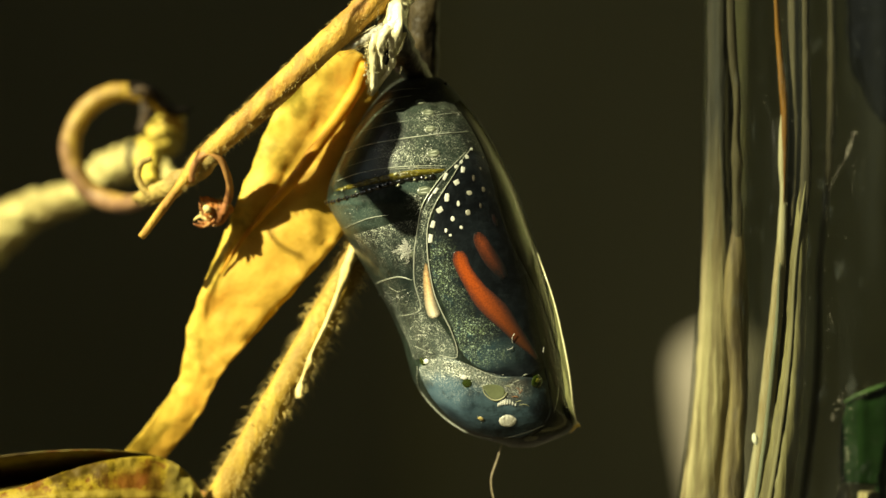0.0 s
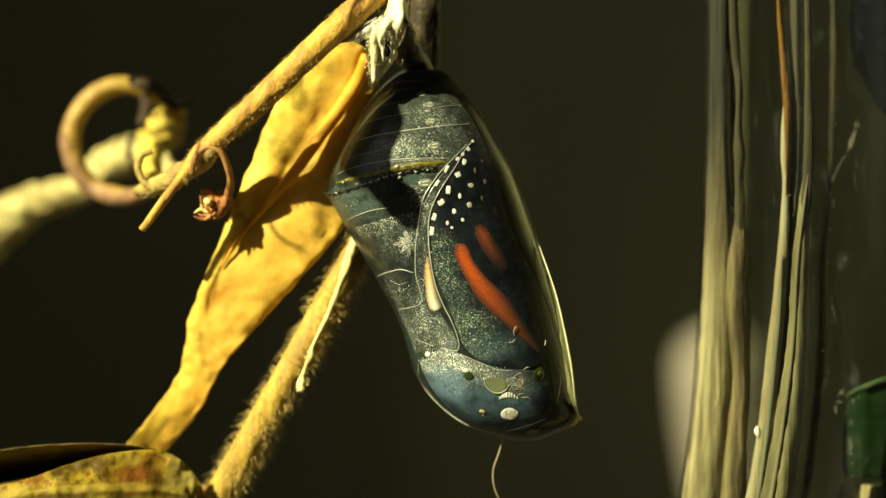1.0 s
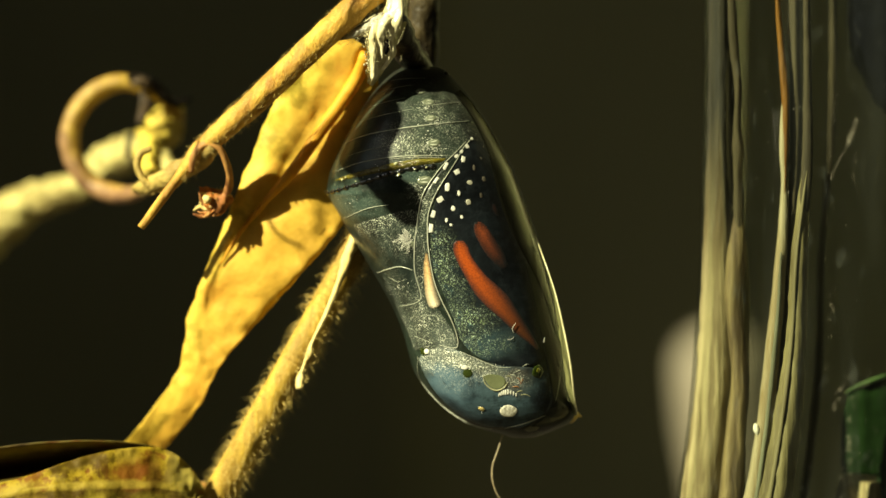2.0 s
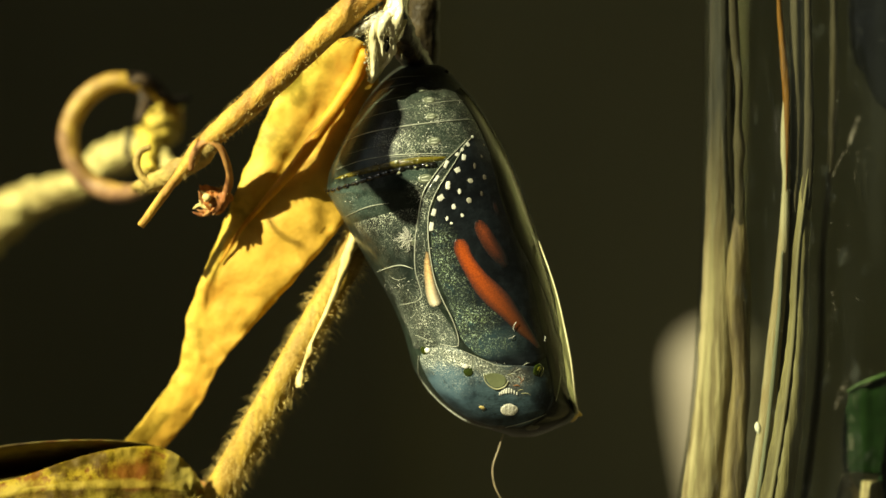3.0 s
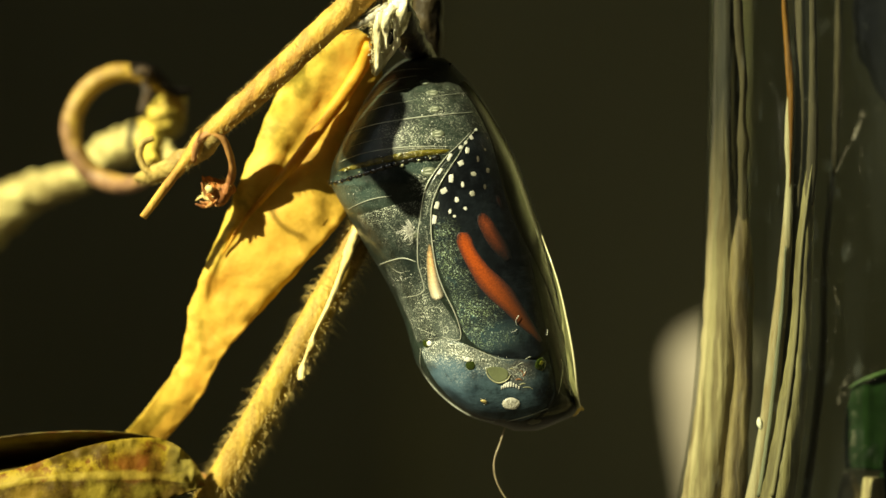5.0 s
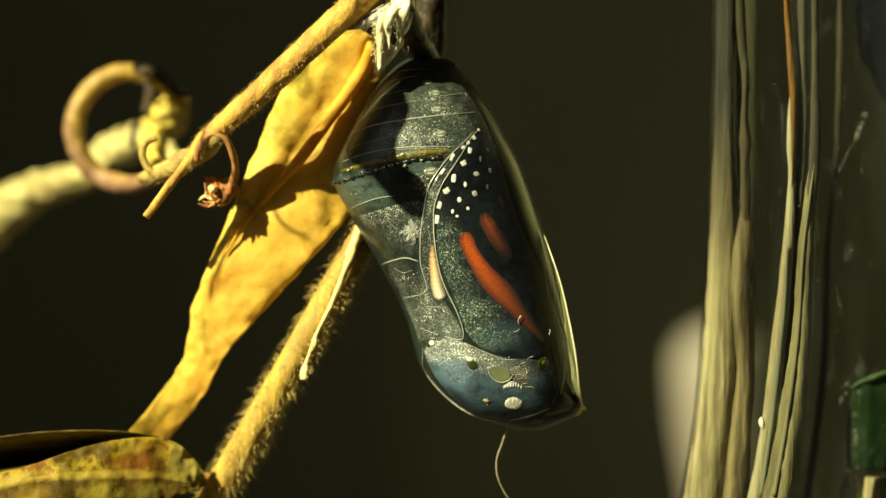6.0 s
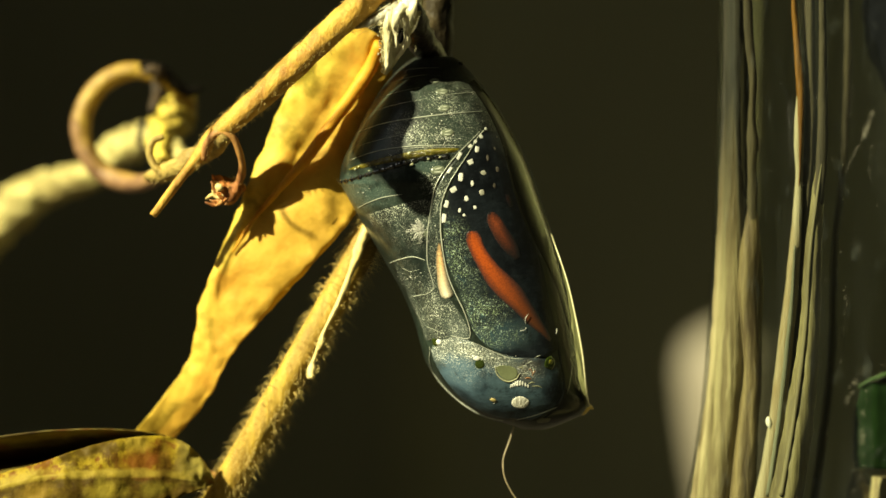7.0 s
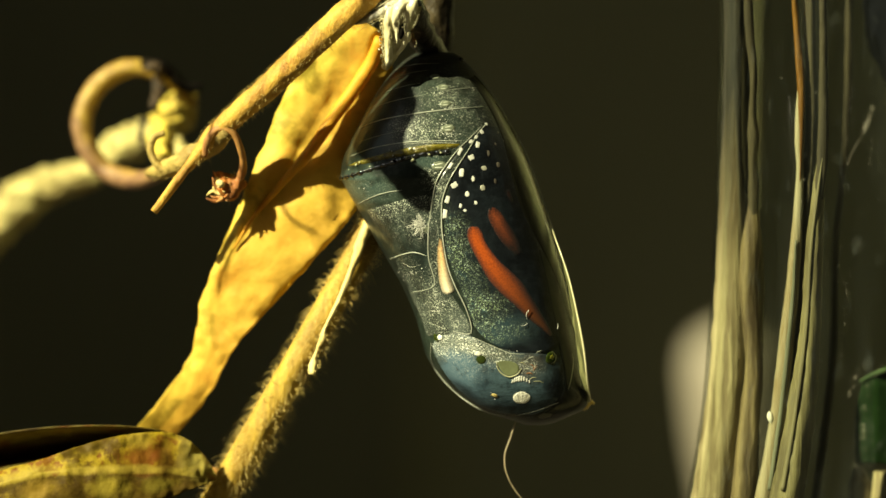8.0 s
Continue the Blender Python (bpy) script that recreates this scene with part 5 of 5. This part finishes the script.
    # unseen leaf, outlined so that its shadow falls on the abdomen
    part("shade_leaf", blade([(-23.42, -20, 28.90), (-24.4, -20, 28.30), (-25.38, -20, 27.73), (-26.66, -20, 27.01), (-28.25, -20, 26.34), (-29.21, -20, 25.55), (-27.98, -20, 23.78), (-24.48, -20, 20.91), (-22.57, -20, 19.19), (-21.44, -20, 17.83), (-20.18, -20, 17.11)],
        [(-23.34, -20.0, 28.96), (-24.18, -20.0, 28.22), (-24.37, -20.0, 27.4), (-24.56, -20.0, 26.42), (-24.98, -20.0, 25.42), (-25.51, -20.0, 24.4), (-24.98, -20.0, 22.95), (-22.92, -20.0, 20.77), (-21.08, -20.0, 19.24), (-20.37, -20.0, 18.08), (-19.95, -20.0, 17.1)],
        [(-23.26, -20, 29.02), (-23.77, -20, 28.12), (-23.36, -20, 27.06), (-22.46, -20, 25.82), (-21.72, -20, 24.5), (-21.81, -20, 23.25), (-21.98, -20, 22.12), (-21.35, -20, 20.63), (-19.58, -20, 19.3), (-19.29, -20, 18.33), (-19.72, -20, 17.09)], 60, 6, 0.06, 0.12, 9), M_LEAF, pl)
    # unseen tendril, added to throw a thin curved shadow on the yellow leaf
    part("tendril", tube([(-34.54, -20, 21.99, 0.11), (-35.68, -20, 22.51, 0.11), (-36.52, -20, 23.32, 0.11), (-37.03, -20, 24.20, 0.11), (-37.33, -20, 25.12, 0.11), (-37.37, -20, 26.22, 0.11), (-36.59, -20, 27.32, 0.11), (-34.76, -20, 28.24, 0.11), (-32.55, -20, 29.08, 0.11), (-29.8, -20, 30.5, 0.10), (-28.0, -20.1, 32.2, 0.10), (-26.0, -20.2, 33.8, 0.11), (-22.4, -19.8, 34.4, 0.12)], 70, 10, 0.1), M_CURL, pl)
    # bleached strand in front of the stem
    strand = [(*(-5.28, 0.4, 1.80), 0.36), (*(-5.93, 0, 0.33), 0.34), (*(-6.79, -0.7, -2.15), 0.22), (*(-7.73, -1, -4.34), 0.15), (*(-8.52, -1.1, -6.05), 0.13), (*(-8.62, -1.2, -6.50), 0.20), (*(-8.85, -1.2, -6.95), 0.13), (*(-9.10, -1.4, -7.80), 0.15), (*(-9.13, -1.4, -8.10), 0.24), (*(-9.24, -1.5, -8.75), 0.20)]
    st = part("bleached_strand", tube(strand, 110, 10, 0.5), M_PALE, pl, "thin bleached strand with a ragged end")
    part("hairs", hairs(strand[4:], 30, 0.4, 0.03, 5), M_HAIR, st)
    # silk-matted leaf stalk from which the chrysalis hangs
    silk = [(*(-1.79, -1, 18.62), 0.9), (-2.84, -3.87, 16.55, 0.85), (-2.93, -4.94, 15.50, 0.78), (-3.21, -5.12, 14.67, 0.98), (-3.64, -5.1, 13.95, 1.08), (-3.93, -5.1, 13.09, 0.94), (-4.03, -4.9, 12.28, 0.74), (-4.29, -4.7, 11.39, 0.42), (-4.54, -4.4, 10.76, 0.16)]
    sk = part("silk_pad", tube(silk, 150, 40, 0.22), M_CORE, pl, "olive leaf base matted with pale glossy silk")
    rnd = random.Random(31)
    for pts in ([(-4.20, -6.09, 14.53, 0.16), (-4.34, -6.15, 13.88, 0.24), (-4.37, -6, 12.93, 0.22), (-4.27, -5.7, 12.06, 0.20), (-4.28, -5.3, 11.29, 0.22), (-4.50, -4.8, 10.74, 0.12)],
                [(-2.79, -4.87, 16.41, 0.36), (-2.74, -5.64, 15.46, 0.44), (-2.95, -5.92, 14.62, 0.46), (-3.17, -5.9, 14.01, 0.30), (-3.20, -5.8, 13.41, 0.20), (-3.27, -5.6, 12.78, 0.26), (-3.42, -5.4, 12.15, 0.16), (-3.78, -5.2, 11.65, 0.10)],
                [(-3.27, -6.01, 14.97, 0.30), (-3.70, -6.21, 14.38, 0.36), (-3.91, -6.2, 13.74, 0.28), (-3.84, -6, 13.11, 0.16), (-3.81, -5.7, 12.34, 0.12)],
                [(-3.20, -5.8, 13.27, 0.14), (-3.09, -5.7, 12.92, 0.20), (-3.13, -5.5, 12.43, 0.12)]):
        part("silk_clump", tube(pts, 70, 18, 0.55), M_SILK, sk, "thick cream silk strand")
    # solid black blob that paints the shade of a gap in the silk
    part("hollow_shade", tube([(-3.41, -5.9, 13.55, 0.05), (-3.48, -6.02, 13.22, 0.16), (-3.52, -5.92, 12.87, 0.18), (-3.59, -5.7, 12.49, 0.05)], 16, 12, 0.4), M_BLACK, sk, "black blob standing in for the shade between the strands")
    bm = bmesh.new()
    axis = even_spline(silk, 80)
    for _ in range(46):
        i0, a0 = rnd.randrange(6, 58), rnd.uniform(3.0, 6.4)
        span, turn = rnd.randrange(8, 22), rnd.uniform(-0.9, 0.9)
        fat = rnd.choice((0.015, 0.02, 0.03, 0.05))
        pts = []
        for h in range(5):
            i = min(79, i0 + span * h // 4)
            a = a0 + turn * h / 4
            r = axis[i, 3] * rnd.uniform(0.92, 1.06)
            pts.append((axis[i, 0] + r * math.cos(a), axis[i, 1] + r * math.sin(a), axis[i, 2], fat * (0.4 if h in (0, 4) else 1.0)))
        tube(pts, 16, 7, 0.5, bm=bm)
    for _ in range(70):
        t_ = rnd.random()
        o = Vector((-4.78, -5.7, 13.91)).lerp(Vector((-4.68, -4.8, 10.81)), t_) + Vector((rnd.gauss(0, 0.09), rnd.gauss(0, 0.08), rnd.uniform(-0.1, 0.1)))
        r = rnd.uniform(0.03, 0.085)
        tube([(*(o + Vector((0, 0, r))), r * 0.5), (*o, r), (*(o - Vector((0, 0, r))), r * 0.5)], 5, 7, 0.4, bm=bm)
    part("silk_wrap", bm, M_SILK, sk, "fine cream silk strands and beads")
    web = part("silk_web", tube([(-3.42, -5.4, 14.86, 0.50), (-4.21, -5.6, 14.49, 0.46), (-5.07, -5.5, 14.14, 0.30), (-5.99, -5.5, 13.78, 0.22), (-6.78, -5.4, 13.49, 0.08)], 50, 14, 0.8), M_WEB, sk, "grey glistening web spun to the twig")
    bm = bmesh.new()
    for _ in range(12):
        o = Vector((-3.84, -5.8, 14.61)) + Vector((rnd.uniform(-.4, .3), rnd.uniform(-.3, .1), rnd.uniform(-.6, .6)))
        e = Vector((-6.55, -5.4, 12.99)) + Vector((rnd.uniform(0, 1.6), rnd.uniform(-.2, .2), rnd.uniform(-.1, 1.0)))
        m_ = (o + e) / 2 + Vector((0, -0.1, rnd.uniform(-.3, .2)))
        tube([(*o, 0.02), (*m_, rnd.uniform(0.008, 0.022)), (*e, 0.006)], 12, 6, 0.8, bm=bm)
    part("web_threads", bm, M_SILK, web)
    rnd = random.Random(12)
    bm = bmesh.new()
    for _ in range(24):
        o = Vector((-3.83, -7, 12.99)) + Vector((rnd.uniform(-1.0, 1.3), rnd.uniform(-.4, .4), rnd.uniform(-1.0, 3.0)))
        w = Vector((rnd.uniform(-.6, .6), rnd.uniform(-.3, .3), rnd.uniform(-1.2, 1.2)))
        tube([(*o, 0.006), (*(o + w * 0.5 + Vector((rnd.uniform(-.2, .2), 0, 0))), 0.007), (*(o + w), 0.004)], 7, 4, bm=bm)
    part("silk_threads", bm, M_SILK, sk, "fine silk threads")
    return pl


build_plant()


# ---- the glass jar and what stands in it ----
JAR = (36.80, 2, 0.00)
FLOOR_Z = -140.0
JAR_EDGE = ((16.22, 17.16), (10.79, 17.08), (5.36, 17.01), (-0.03, 16.87), (-3.65, 16.68), (-7.30, 16.43), (-11.66, 16.07), (-14.58, 15.64), (-16.35, 15.31))   # height, left edge


def jar_radius(z):
    """Outer radius of the jar: straight above, swelling towards its foot."""
    low = ((-140, 29.5), (-70, 29.5), (-45, 27.4), (-28, 24.2))
    rows = list(low) + [(h, JAR[0] - x) for h, x in JAR_EDGE[::-1]]
    return float(np.interp(z, [r[0] for r in rows], [r[1] for r in rows]))


def build_jar():
    jar = thing("glass_jar", (JAR[0], JAR[1], FLOOR_Z), "clear dusty glass jar holding dry stalks", "jar")
    bm = bmesh.new()
    zs = [FLOOR_Z + 0.5, -120, -100, -80, -66, -56, -48, -40, -34, -28, -24, -20, -17, -14, -11, -8, -4, 0, 5, 10, 16, 24, 34, 44]
    prof = [(0.0, FLOOR_Z)] + [(jar_radius(z) - (3 if z < -130 else 0), z) for z in zs] + [(jar_radius(44) - 0.15, 44.2)] + [(jar_radius(z) - 0.3, z) for z in zs[::-1] if z > -130] + [(0.0, FLOOR_Z + 4)]
    sides, rings = 128, []
    for r, z in prof:
        if r == 0.0:
            rings.append([bm.verts.new((JAR[0], JAR[1], z))])
        else:
            rings.append([bm.verts.new((JAR[0] + r * math.cos(2 * math.pi * j / sides), JAR[1] + r * math.sin(2 * math.pi * j / sides), z)) for j in range(sides)])
    for a, b in zip(rings, rings[1:]):
        for j in range(sides):
            k = (j + 1) % sides
            if len(a) == 1:
                bm.faces.new((a[0], b[k], b[j]))
            elif len(b) == 1:
                bm.faces.new((a[j], a[k], b[0]))
            else:
                bm.faces.new((a[j], a[k], b[k], b[j]))
    part("jar_wall", bm, M_GLASS, jar, "clear glass wall")
    rnd = random.Random(21)
    bm = bmesh.new()

    def speck(x, z, size, slim):
        r = jar_radius(z) + 0.01
        a = math.pi + math.acos(max(-1.0, min(1.0, (JAR[0] - x) / r)))
        o = Vector((JAR[0] + r * math.cos(a), JAR[1] + r * math.sin(a), z))
        w = Vector((rnd.uniform(-0.5, 0.5), 0, 1)) * size * slim
        tube([(*(o - w), size * 0.4), (*o, size), (*(o + w), size * 0.3)], 4, 5, 0.5, bm=bm)

    for _ in range(150):
        speck(rnd.uniform(19.5, 30), rnd.uniform(-16, 16), rnd.uniform(0.004, 0.014), rnd.uniform(1, 5))
    for cx, cz, sx, sz, count, size in ((25.22, 7.12, 0.18, 0.45, 46, 0.022), (25.47, 5.66, 0.1, 0.7, 8, 0.014), (24.27, 8.22, 0.15, 1.2, 22, 0.012), (24.43, -8.78, 0.25, 0.6, 22, 0.020), (25.81, -8.23, 0.35, 0.4, 16, 0.016), (24.90, -12.09, 0.30, 1.5, 50, 0.020), (23.97, -4.40, 0.2, 1.6, 20, 0.012)):
        for _ in range(count):
            off = rnd.gauss(0, 1)
            speck(cx * 0.99 + off * sx * 0.7 + rnd.gauss(0, 0.4) * sx, cz * 0.99 + off * sz, rnd.uniform(0.4, 1.0) * size, rnd.uniform(1, 6))
    for k in range(12):
        speck(24.45 + -0.055 * k, 5.99 - 0.13 * k, 0.014, 5)
    part("dust_specks", bm, M_DUST, jar, "pale dust specks and scratches on the glass")
    return jar


build_jar()


def stalk_in_jar(points, material, label, ribs=5, rough=0.10, name="stalk"):
    foot = Vector(points[-1][:3])
    ob = thing("dry_stalk", (foot.x, foot.y, foot.z), label, "stalk", "dry stalks in the jar")
    part(name, tube(points, 240, 20, rough, ribs=ribs), material, ob)
    return ob


DOWN = FLOOR_Z + 4.6
straw = stalk_in_jar([(18.08, 0.8, 21.21, 0.66), (18.10, 0.8, 14.00, 0.70), (18.06, 0.8, 8.00, 0.76), (18.00, 0.8, 3.00, 0.86), (17.97, 0.8, 0.60, 0.94), (17.95, 0.8, -1.50, 1.00), (17.95, 0.8, -3.70, 1.12), (17.80, 0.8, -7.37, 1.20), (17.45, 0.8, -11.60, 1.22), (17.10, 0.8, -14.50, 1.30), (16.84, 0.8, -16.27, 1.34), (15.40, 0.8, -26.11, 1.5), (16.2, 4.0, DOWN, 1.5)], M_STRAW, "pale straw-coloured dry stalk in a jar, shade painted on its top", 4, 0.09)
part("bark_flap", tube([(18.37, 1.5, -2.24, 0.15), (18.23, 1.5, -5.18, 0.36), (18.39, 1.5, -7.76, 0.42), (18.10, 1.5, -11.82, 0.30), (17.78, 1.5, -16.31, 0.34), (16.67, 1.5, -26.19, 0.3)], 90, 12, 0.15, ribs=3), M_DARKBARK, straw, "dark brown strip of bark")
brown = stalk_in_jar([(19.12, -0.5, 4.2, 0.06), (19.15, -0.5, 2.60, 0.28), (19.05, -0.5, 0.34, 0.58), (18.84, -0.5, -2.58, 0.62), (19.06, -0.5, -5.87, 0.55), (19.22, -0.5, -8.06, 0.58), (18.93, -0.5, -11.53, 0.66), (18.58, -0.5, -16.17, 0.85), (17.70, 2, -26.24, 0.95), (18.4, 4.0, DOWN, 1.0)], M_BROWN, "thin brown knotty dry stalk standing in the glass jar", 3, 0.12)
part("dry_tip", tube([(18.70, -0.7, 21.16, 0.26), (18.75, -0.7, 16.05, 0.28), (18.86, -0.7, 13.49, 0.30), (19.13, -0.7, 10.57, 0.24), (19.06, -0.7, 7.83, 0.26), (19.14, -0.7, 6.48, 0.40), (19.11, -0.7, 5.64, 0.30), (19.15, -0.6, 2.90, 0.33), (19.12, -0.6, 0.80, 0.25), (19.0, -0.5, -0.8, 0.05)], 120, 14, 0.15, ribs=3), M_BROWN_DIM, brown, "brown knotty upper end with shade in its colour")
part("sheath", tube([(19.68, 0.5, 0.71, 0.10), (19.72, 0.5, -2.22, 0.24), (19.59, 0.5, -5.89, 0.30), (19.52, 0.5, -9.56, 0.22), (19.17, 0.5, -13.23, 0.2), (18.88, 0.5, -16.53, 0.2)], 70, 10, 0.15, ribs=3), M_OLIVE, brown, "olive leaf sheath")
bead_stalk = stalk_in_jar([(22.02, -2, 9.97, 0.16), (21.99, -2, 8.15, 0.28), (21.99, -2, 6.45, 0.33), (22.03, -2, 5.07, 0.25), (21.97, -2, 2.89, 0.29), (21.79, -2, -0.02, 0.38), (21.55, -2, -2.92, 0.44), (21.26, -2, -5.82, 0.48), (20.98, -2, -8.37, 0.52), (20.66, -2, -11.09, 0.52), (20.27, -2, -13.81, 0.56), (19.88, -2, -16.06, 0.62), (18.31, -1, -25.91, 0.8), (19.4, 3.0, DOWN, 0.9)], M_SHINY, "shiny pale-brown dry stalk standing in the glass jar", 3, 0.12)
part("orange_tip", tube([(21.48, -2, 21.03, 0.16), (21.60, -2, 15.95, 0.17), (21.79, -2, 13.41, 0.22), (21.97, -2.05, 11.23, 0.26), (22.08, -2.1, 9.60, 0.26), (22.08, -2.2, 8.14, 0.20), (22.07, -2.3, 6.69, 0.12), (22.04, -2.3, 4.70, 0.05), (21.98, -2.2, 3.25, 0.02)], 90, 12, 0.15, ribs=3), M_AMBER, bead_stalk, "orange-brown upper end")
part("groove", tube([(21.74, -2.5, -0.02, 0.06), (21.57, -2.5, -3.64, 0.14), (21.22, -2.5, -7.26, 0.16), (20.80, -2.5, -11.06, 0.16), (20.09, -2.5, -16.03, 0.18)], 60, 8, 0.2), M_TEAL, bead_stalk, "grey-green groove along the stalk")
# near-white bead: the highlight of a drop put into its colour
part("glint_drop", tube([(20.10, -2.35, -10.98, 0.04), (20.08, -2.45, -11.19, 0.13), (20.12, -2.45, -11.42, 0.15), (20.22, -2.4, -11.75, 0.05)], 14, 12, 0.5), M_DROP, bead_stalk, "pale bead painted as the glint of a drop")
stalk_in_jar([(18.27, 1, 21.30, 0.62), (18.24, 1, 16.15, 0.69), (18.41, 1, 11.00, 0.75), (18.49, 1, 6.59, 0.78), (18.43, 1, 2.18, 0.69), (18.26, 1, -1.50, 0.62), (18.38, 1, -5.91, 0.56), (18.46, 1, -10.32, 0.62), (17.97, 1, -16.28, 0.75), (16.82, 1, -26.13, 0.88), (17.6, 2.0, DOWN, 0.8)], M_SHADED, "olive-brown stalk behind the others, with shade in its colour", 4, 0.12)
stalk_in_jar([(22.62, -1.5, 21.08, 0.30), (22.71, -1.5, 13.81, 0.34), (22.80, -1.5, 7.26, 0.36), (22.45, -1.5, 1.44, 0.36), (22.18, -1.5, -3.65, 0.38), (21.83, -1.5, -8.75, 0.40), (21.18, -1.5, -13.11, 0.42), (20.61, -1.5, -16.75, 0.5), (19.42, 5, -26.57, 0.6), (21.0, 5.0, DOWN, 0.7)], M_BROWN_DIM, "olive-brown stalk behind the others, with shade in its colour", 4, 0.12)
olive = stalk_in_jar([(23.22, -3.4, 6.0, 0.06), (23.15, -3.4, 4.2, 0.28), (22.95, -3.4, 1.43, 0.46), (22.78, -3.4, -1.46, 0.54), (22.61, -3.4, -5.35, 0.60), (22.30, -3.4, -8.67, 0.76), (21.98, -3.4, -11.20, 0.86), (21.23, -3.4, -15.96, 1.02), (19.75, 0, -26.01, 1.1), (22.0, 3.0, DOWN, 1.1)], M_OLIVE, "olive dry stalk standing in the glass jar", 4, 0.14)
part("dry_tip", tube([(23.26, -3.4, 20.91, 0.20), (23.31, -3.4, 15.86, 0.22), (23.36, -3.4, 10.56, 0.28), (23.30, -3.4, 5.26, 0.34), (23.08, -3.5, 2.6, 0.30), (22.95, -3.6, 1.0, 0.06)], 120, 14, 0.15, ribs=3), M_BROWN_DIM, olive, "upper end with shade in its colour")
part("pale_rib", tube([(23.30, -3.7, 5.2, 0.03), (23.12, -3.8, 3.95, 0.08), (22.58, -3.95, -0.37, 0.13), (22.30, -4.0, -5.34, 0.12), (21.72, -4.25, -10.08, 0.14), (20.78, -4.4, -15.90, 0.16)], 90, 8, 0.1), M_RIBPALE, olive, "paler rib along the stalk")
stalk_in_jar([(25.94, 6, 21.77, 0.20), (26.00, 6, 15.77, 0.22), (25.97, 6, 10.89, 0.26), (25.72, 6, 5.63, 0.2), (25.21, 6, -0.01, 0.2), (25.01, 6, -7.52, 0.25), (23.91, 6, -17.28, 0.3), (25.2, 7.0, DOWN, 0.4)], M_BROWN_DIM, "thin brown stalk deep in the glass jar", 3, 0.25)
stump = thing("cut_stalk", (29.6, 8, DOWN), "pale cut-off woody stalk standing in the glass jar", "stalk", "dry stalks in the jar")
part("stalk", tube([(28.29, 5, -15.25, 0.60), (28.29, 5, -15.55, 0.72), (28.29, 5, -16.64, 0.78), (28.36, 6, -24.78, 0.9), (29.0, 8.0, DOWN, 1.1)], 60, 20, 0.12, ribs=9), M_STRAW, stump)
part("side_shoot", tube([(26.76, 6, -14.95, 0.25), (26.83, 6, -15.85, 0.75), (26.91, 6, -17.27, 0.9), (27.38, 6, -24.78, 0.8), (28.7, 8.0, DOWN + 60, 0.4)], 50, 16, 0.2, ribs=5), M_BROWN, stump, "dark woody side shoot")

# rounded form for the dark navy area; its cord is unseen, added to hold it
bag = thing("dark_form", (32.5, 10, 20.0), "dark navy rounded form beside the stalks in the jar", "bag")
part("rounded_body", tube([(31.02, 8, 29.16, 0.6), (30.96, 8, 25.76, 2.6), (30.90, 8, 18.94, 3.75), (31.02, 8, 16.67, 3.85), (31.18, 8, 14.44, 3.85), (31.30, 8, 12.39, 3.45), (31.34, 8, 10.92, 2.75), (31.38, 8, 9.63, 1.9), (31.42, 8, 8.80, 0.6)], 60, 28, 0.06), M_NAVY, bag)
part("cord", tube([(31.02, 8, 28.79, 0.3), (31.24, 8, 34.09, 0.25), (32.6, 10.0, 120.0, 0.25), (32.6, 10.0, 1758.0, 0.25)], 40, 8), M_NAVY, bag)

green = thing("green_leaf", (30.5, 8, -27.0), "dark green living leaf inside the glass jar", "leaf")
part("blade", blade([(26.85, 5, -9.20), (26.56, 5, -10.85), (26.41, 5, -12.53), (26.49, 5, -14.66)], [(28.27, 5, -8.52), (28.32, 5, -10.84), (28.36, 5, -12.52), (28.40, 5, -14.80)], [(32.14, 6, -7.50), (32.34, 6, -10.88), (32.46, 6, -12.56), (32.54, 6, -14.93)], 40, 8, 0.15, 0.15, 2), M_LIVE, green)
part("edge_vein", tube([(26.66, 4.6, -9.33, 0.06), (27.29, 4.6, -8.96, 0.13), (28.41, 4.6, -8.51, 0.16), (32.06, 5.4, -7.48, 0.1)], 30, 8, 0.15), M_LIVE_EDGE, green, "bright green leaf edge")
part("leaf_stalk", tube([(29.04, 5, -14.02, 0.35), (29.62, 6, -19.14, 0.4), (31.0, 9.0, -35.0, 0.45), (30.5, 9.0, DOWN, 0.5)], 30, 10), M_LIVE, green)

# ---- pale stake far behind ----
stake = thing("garden_stake", (40.62, 300.0, -140.0), "pale weathered wooden stake with a rounded top", "stake")
part("post", tube([(41.46, 300.0, -140.0, 2.6), (41.46, 300.0, -60.0, 4.0), (41.29, 300.0, -35.0, 4.2), (40.96, 300.0, -28.3, 5.2), (40.71, 300.0, -22.0, 5.7), (40.62, 300.0, -17.2, 5.9), (40.54, 300.0, -14.4, 5.0), (40.54, 300.0, -12.6, 3.4), (40.54, 300.0, -11.8, 0.9)], 60, 24, 0.03), M_STAKE, stake)
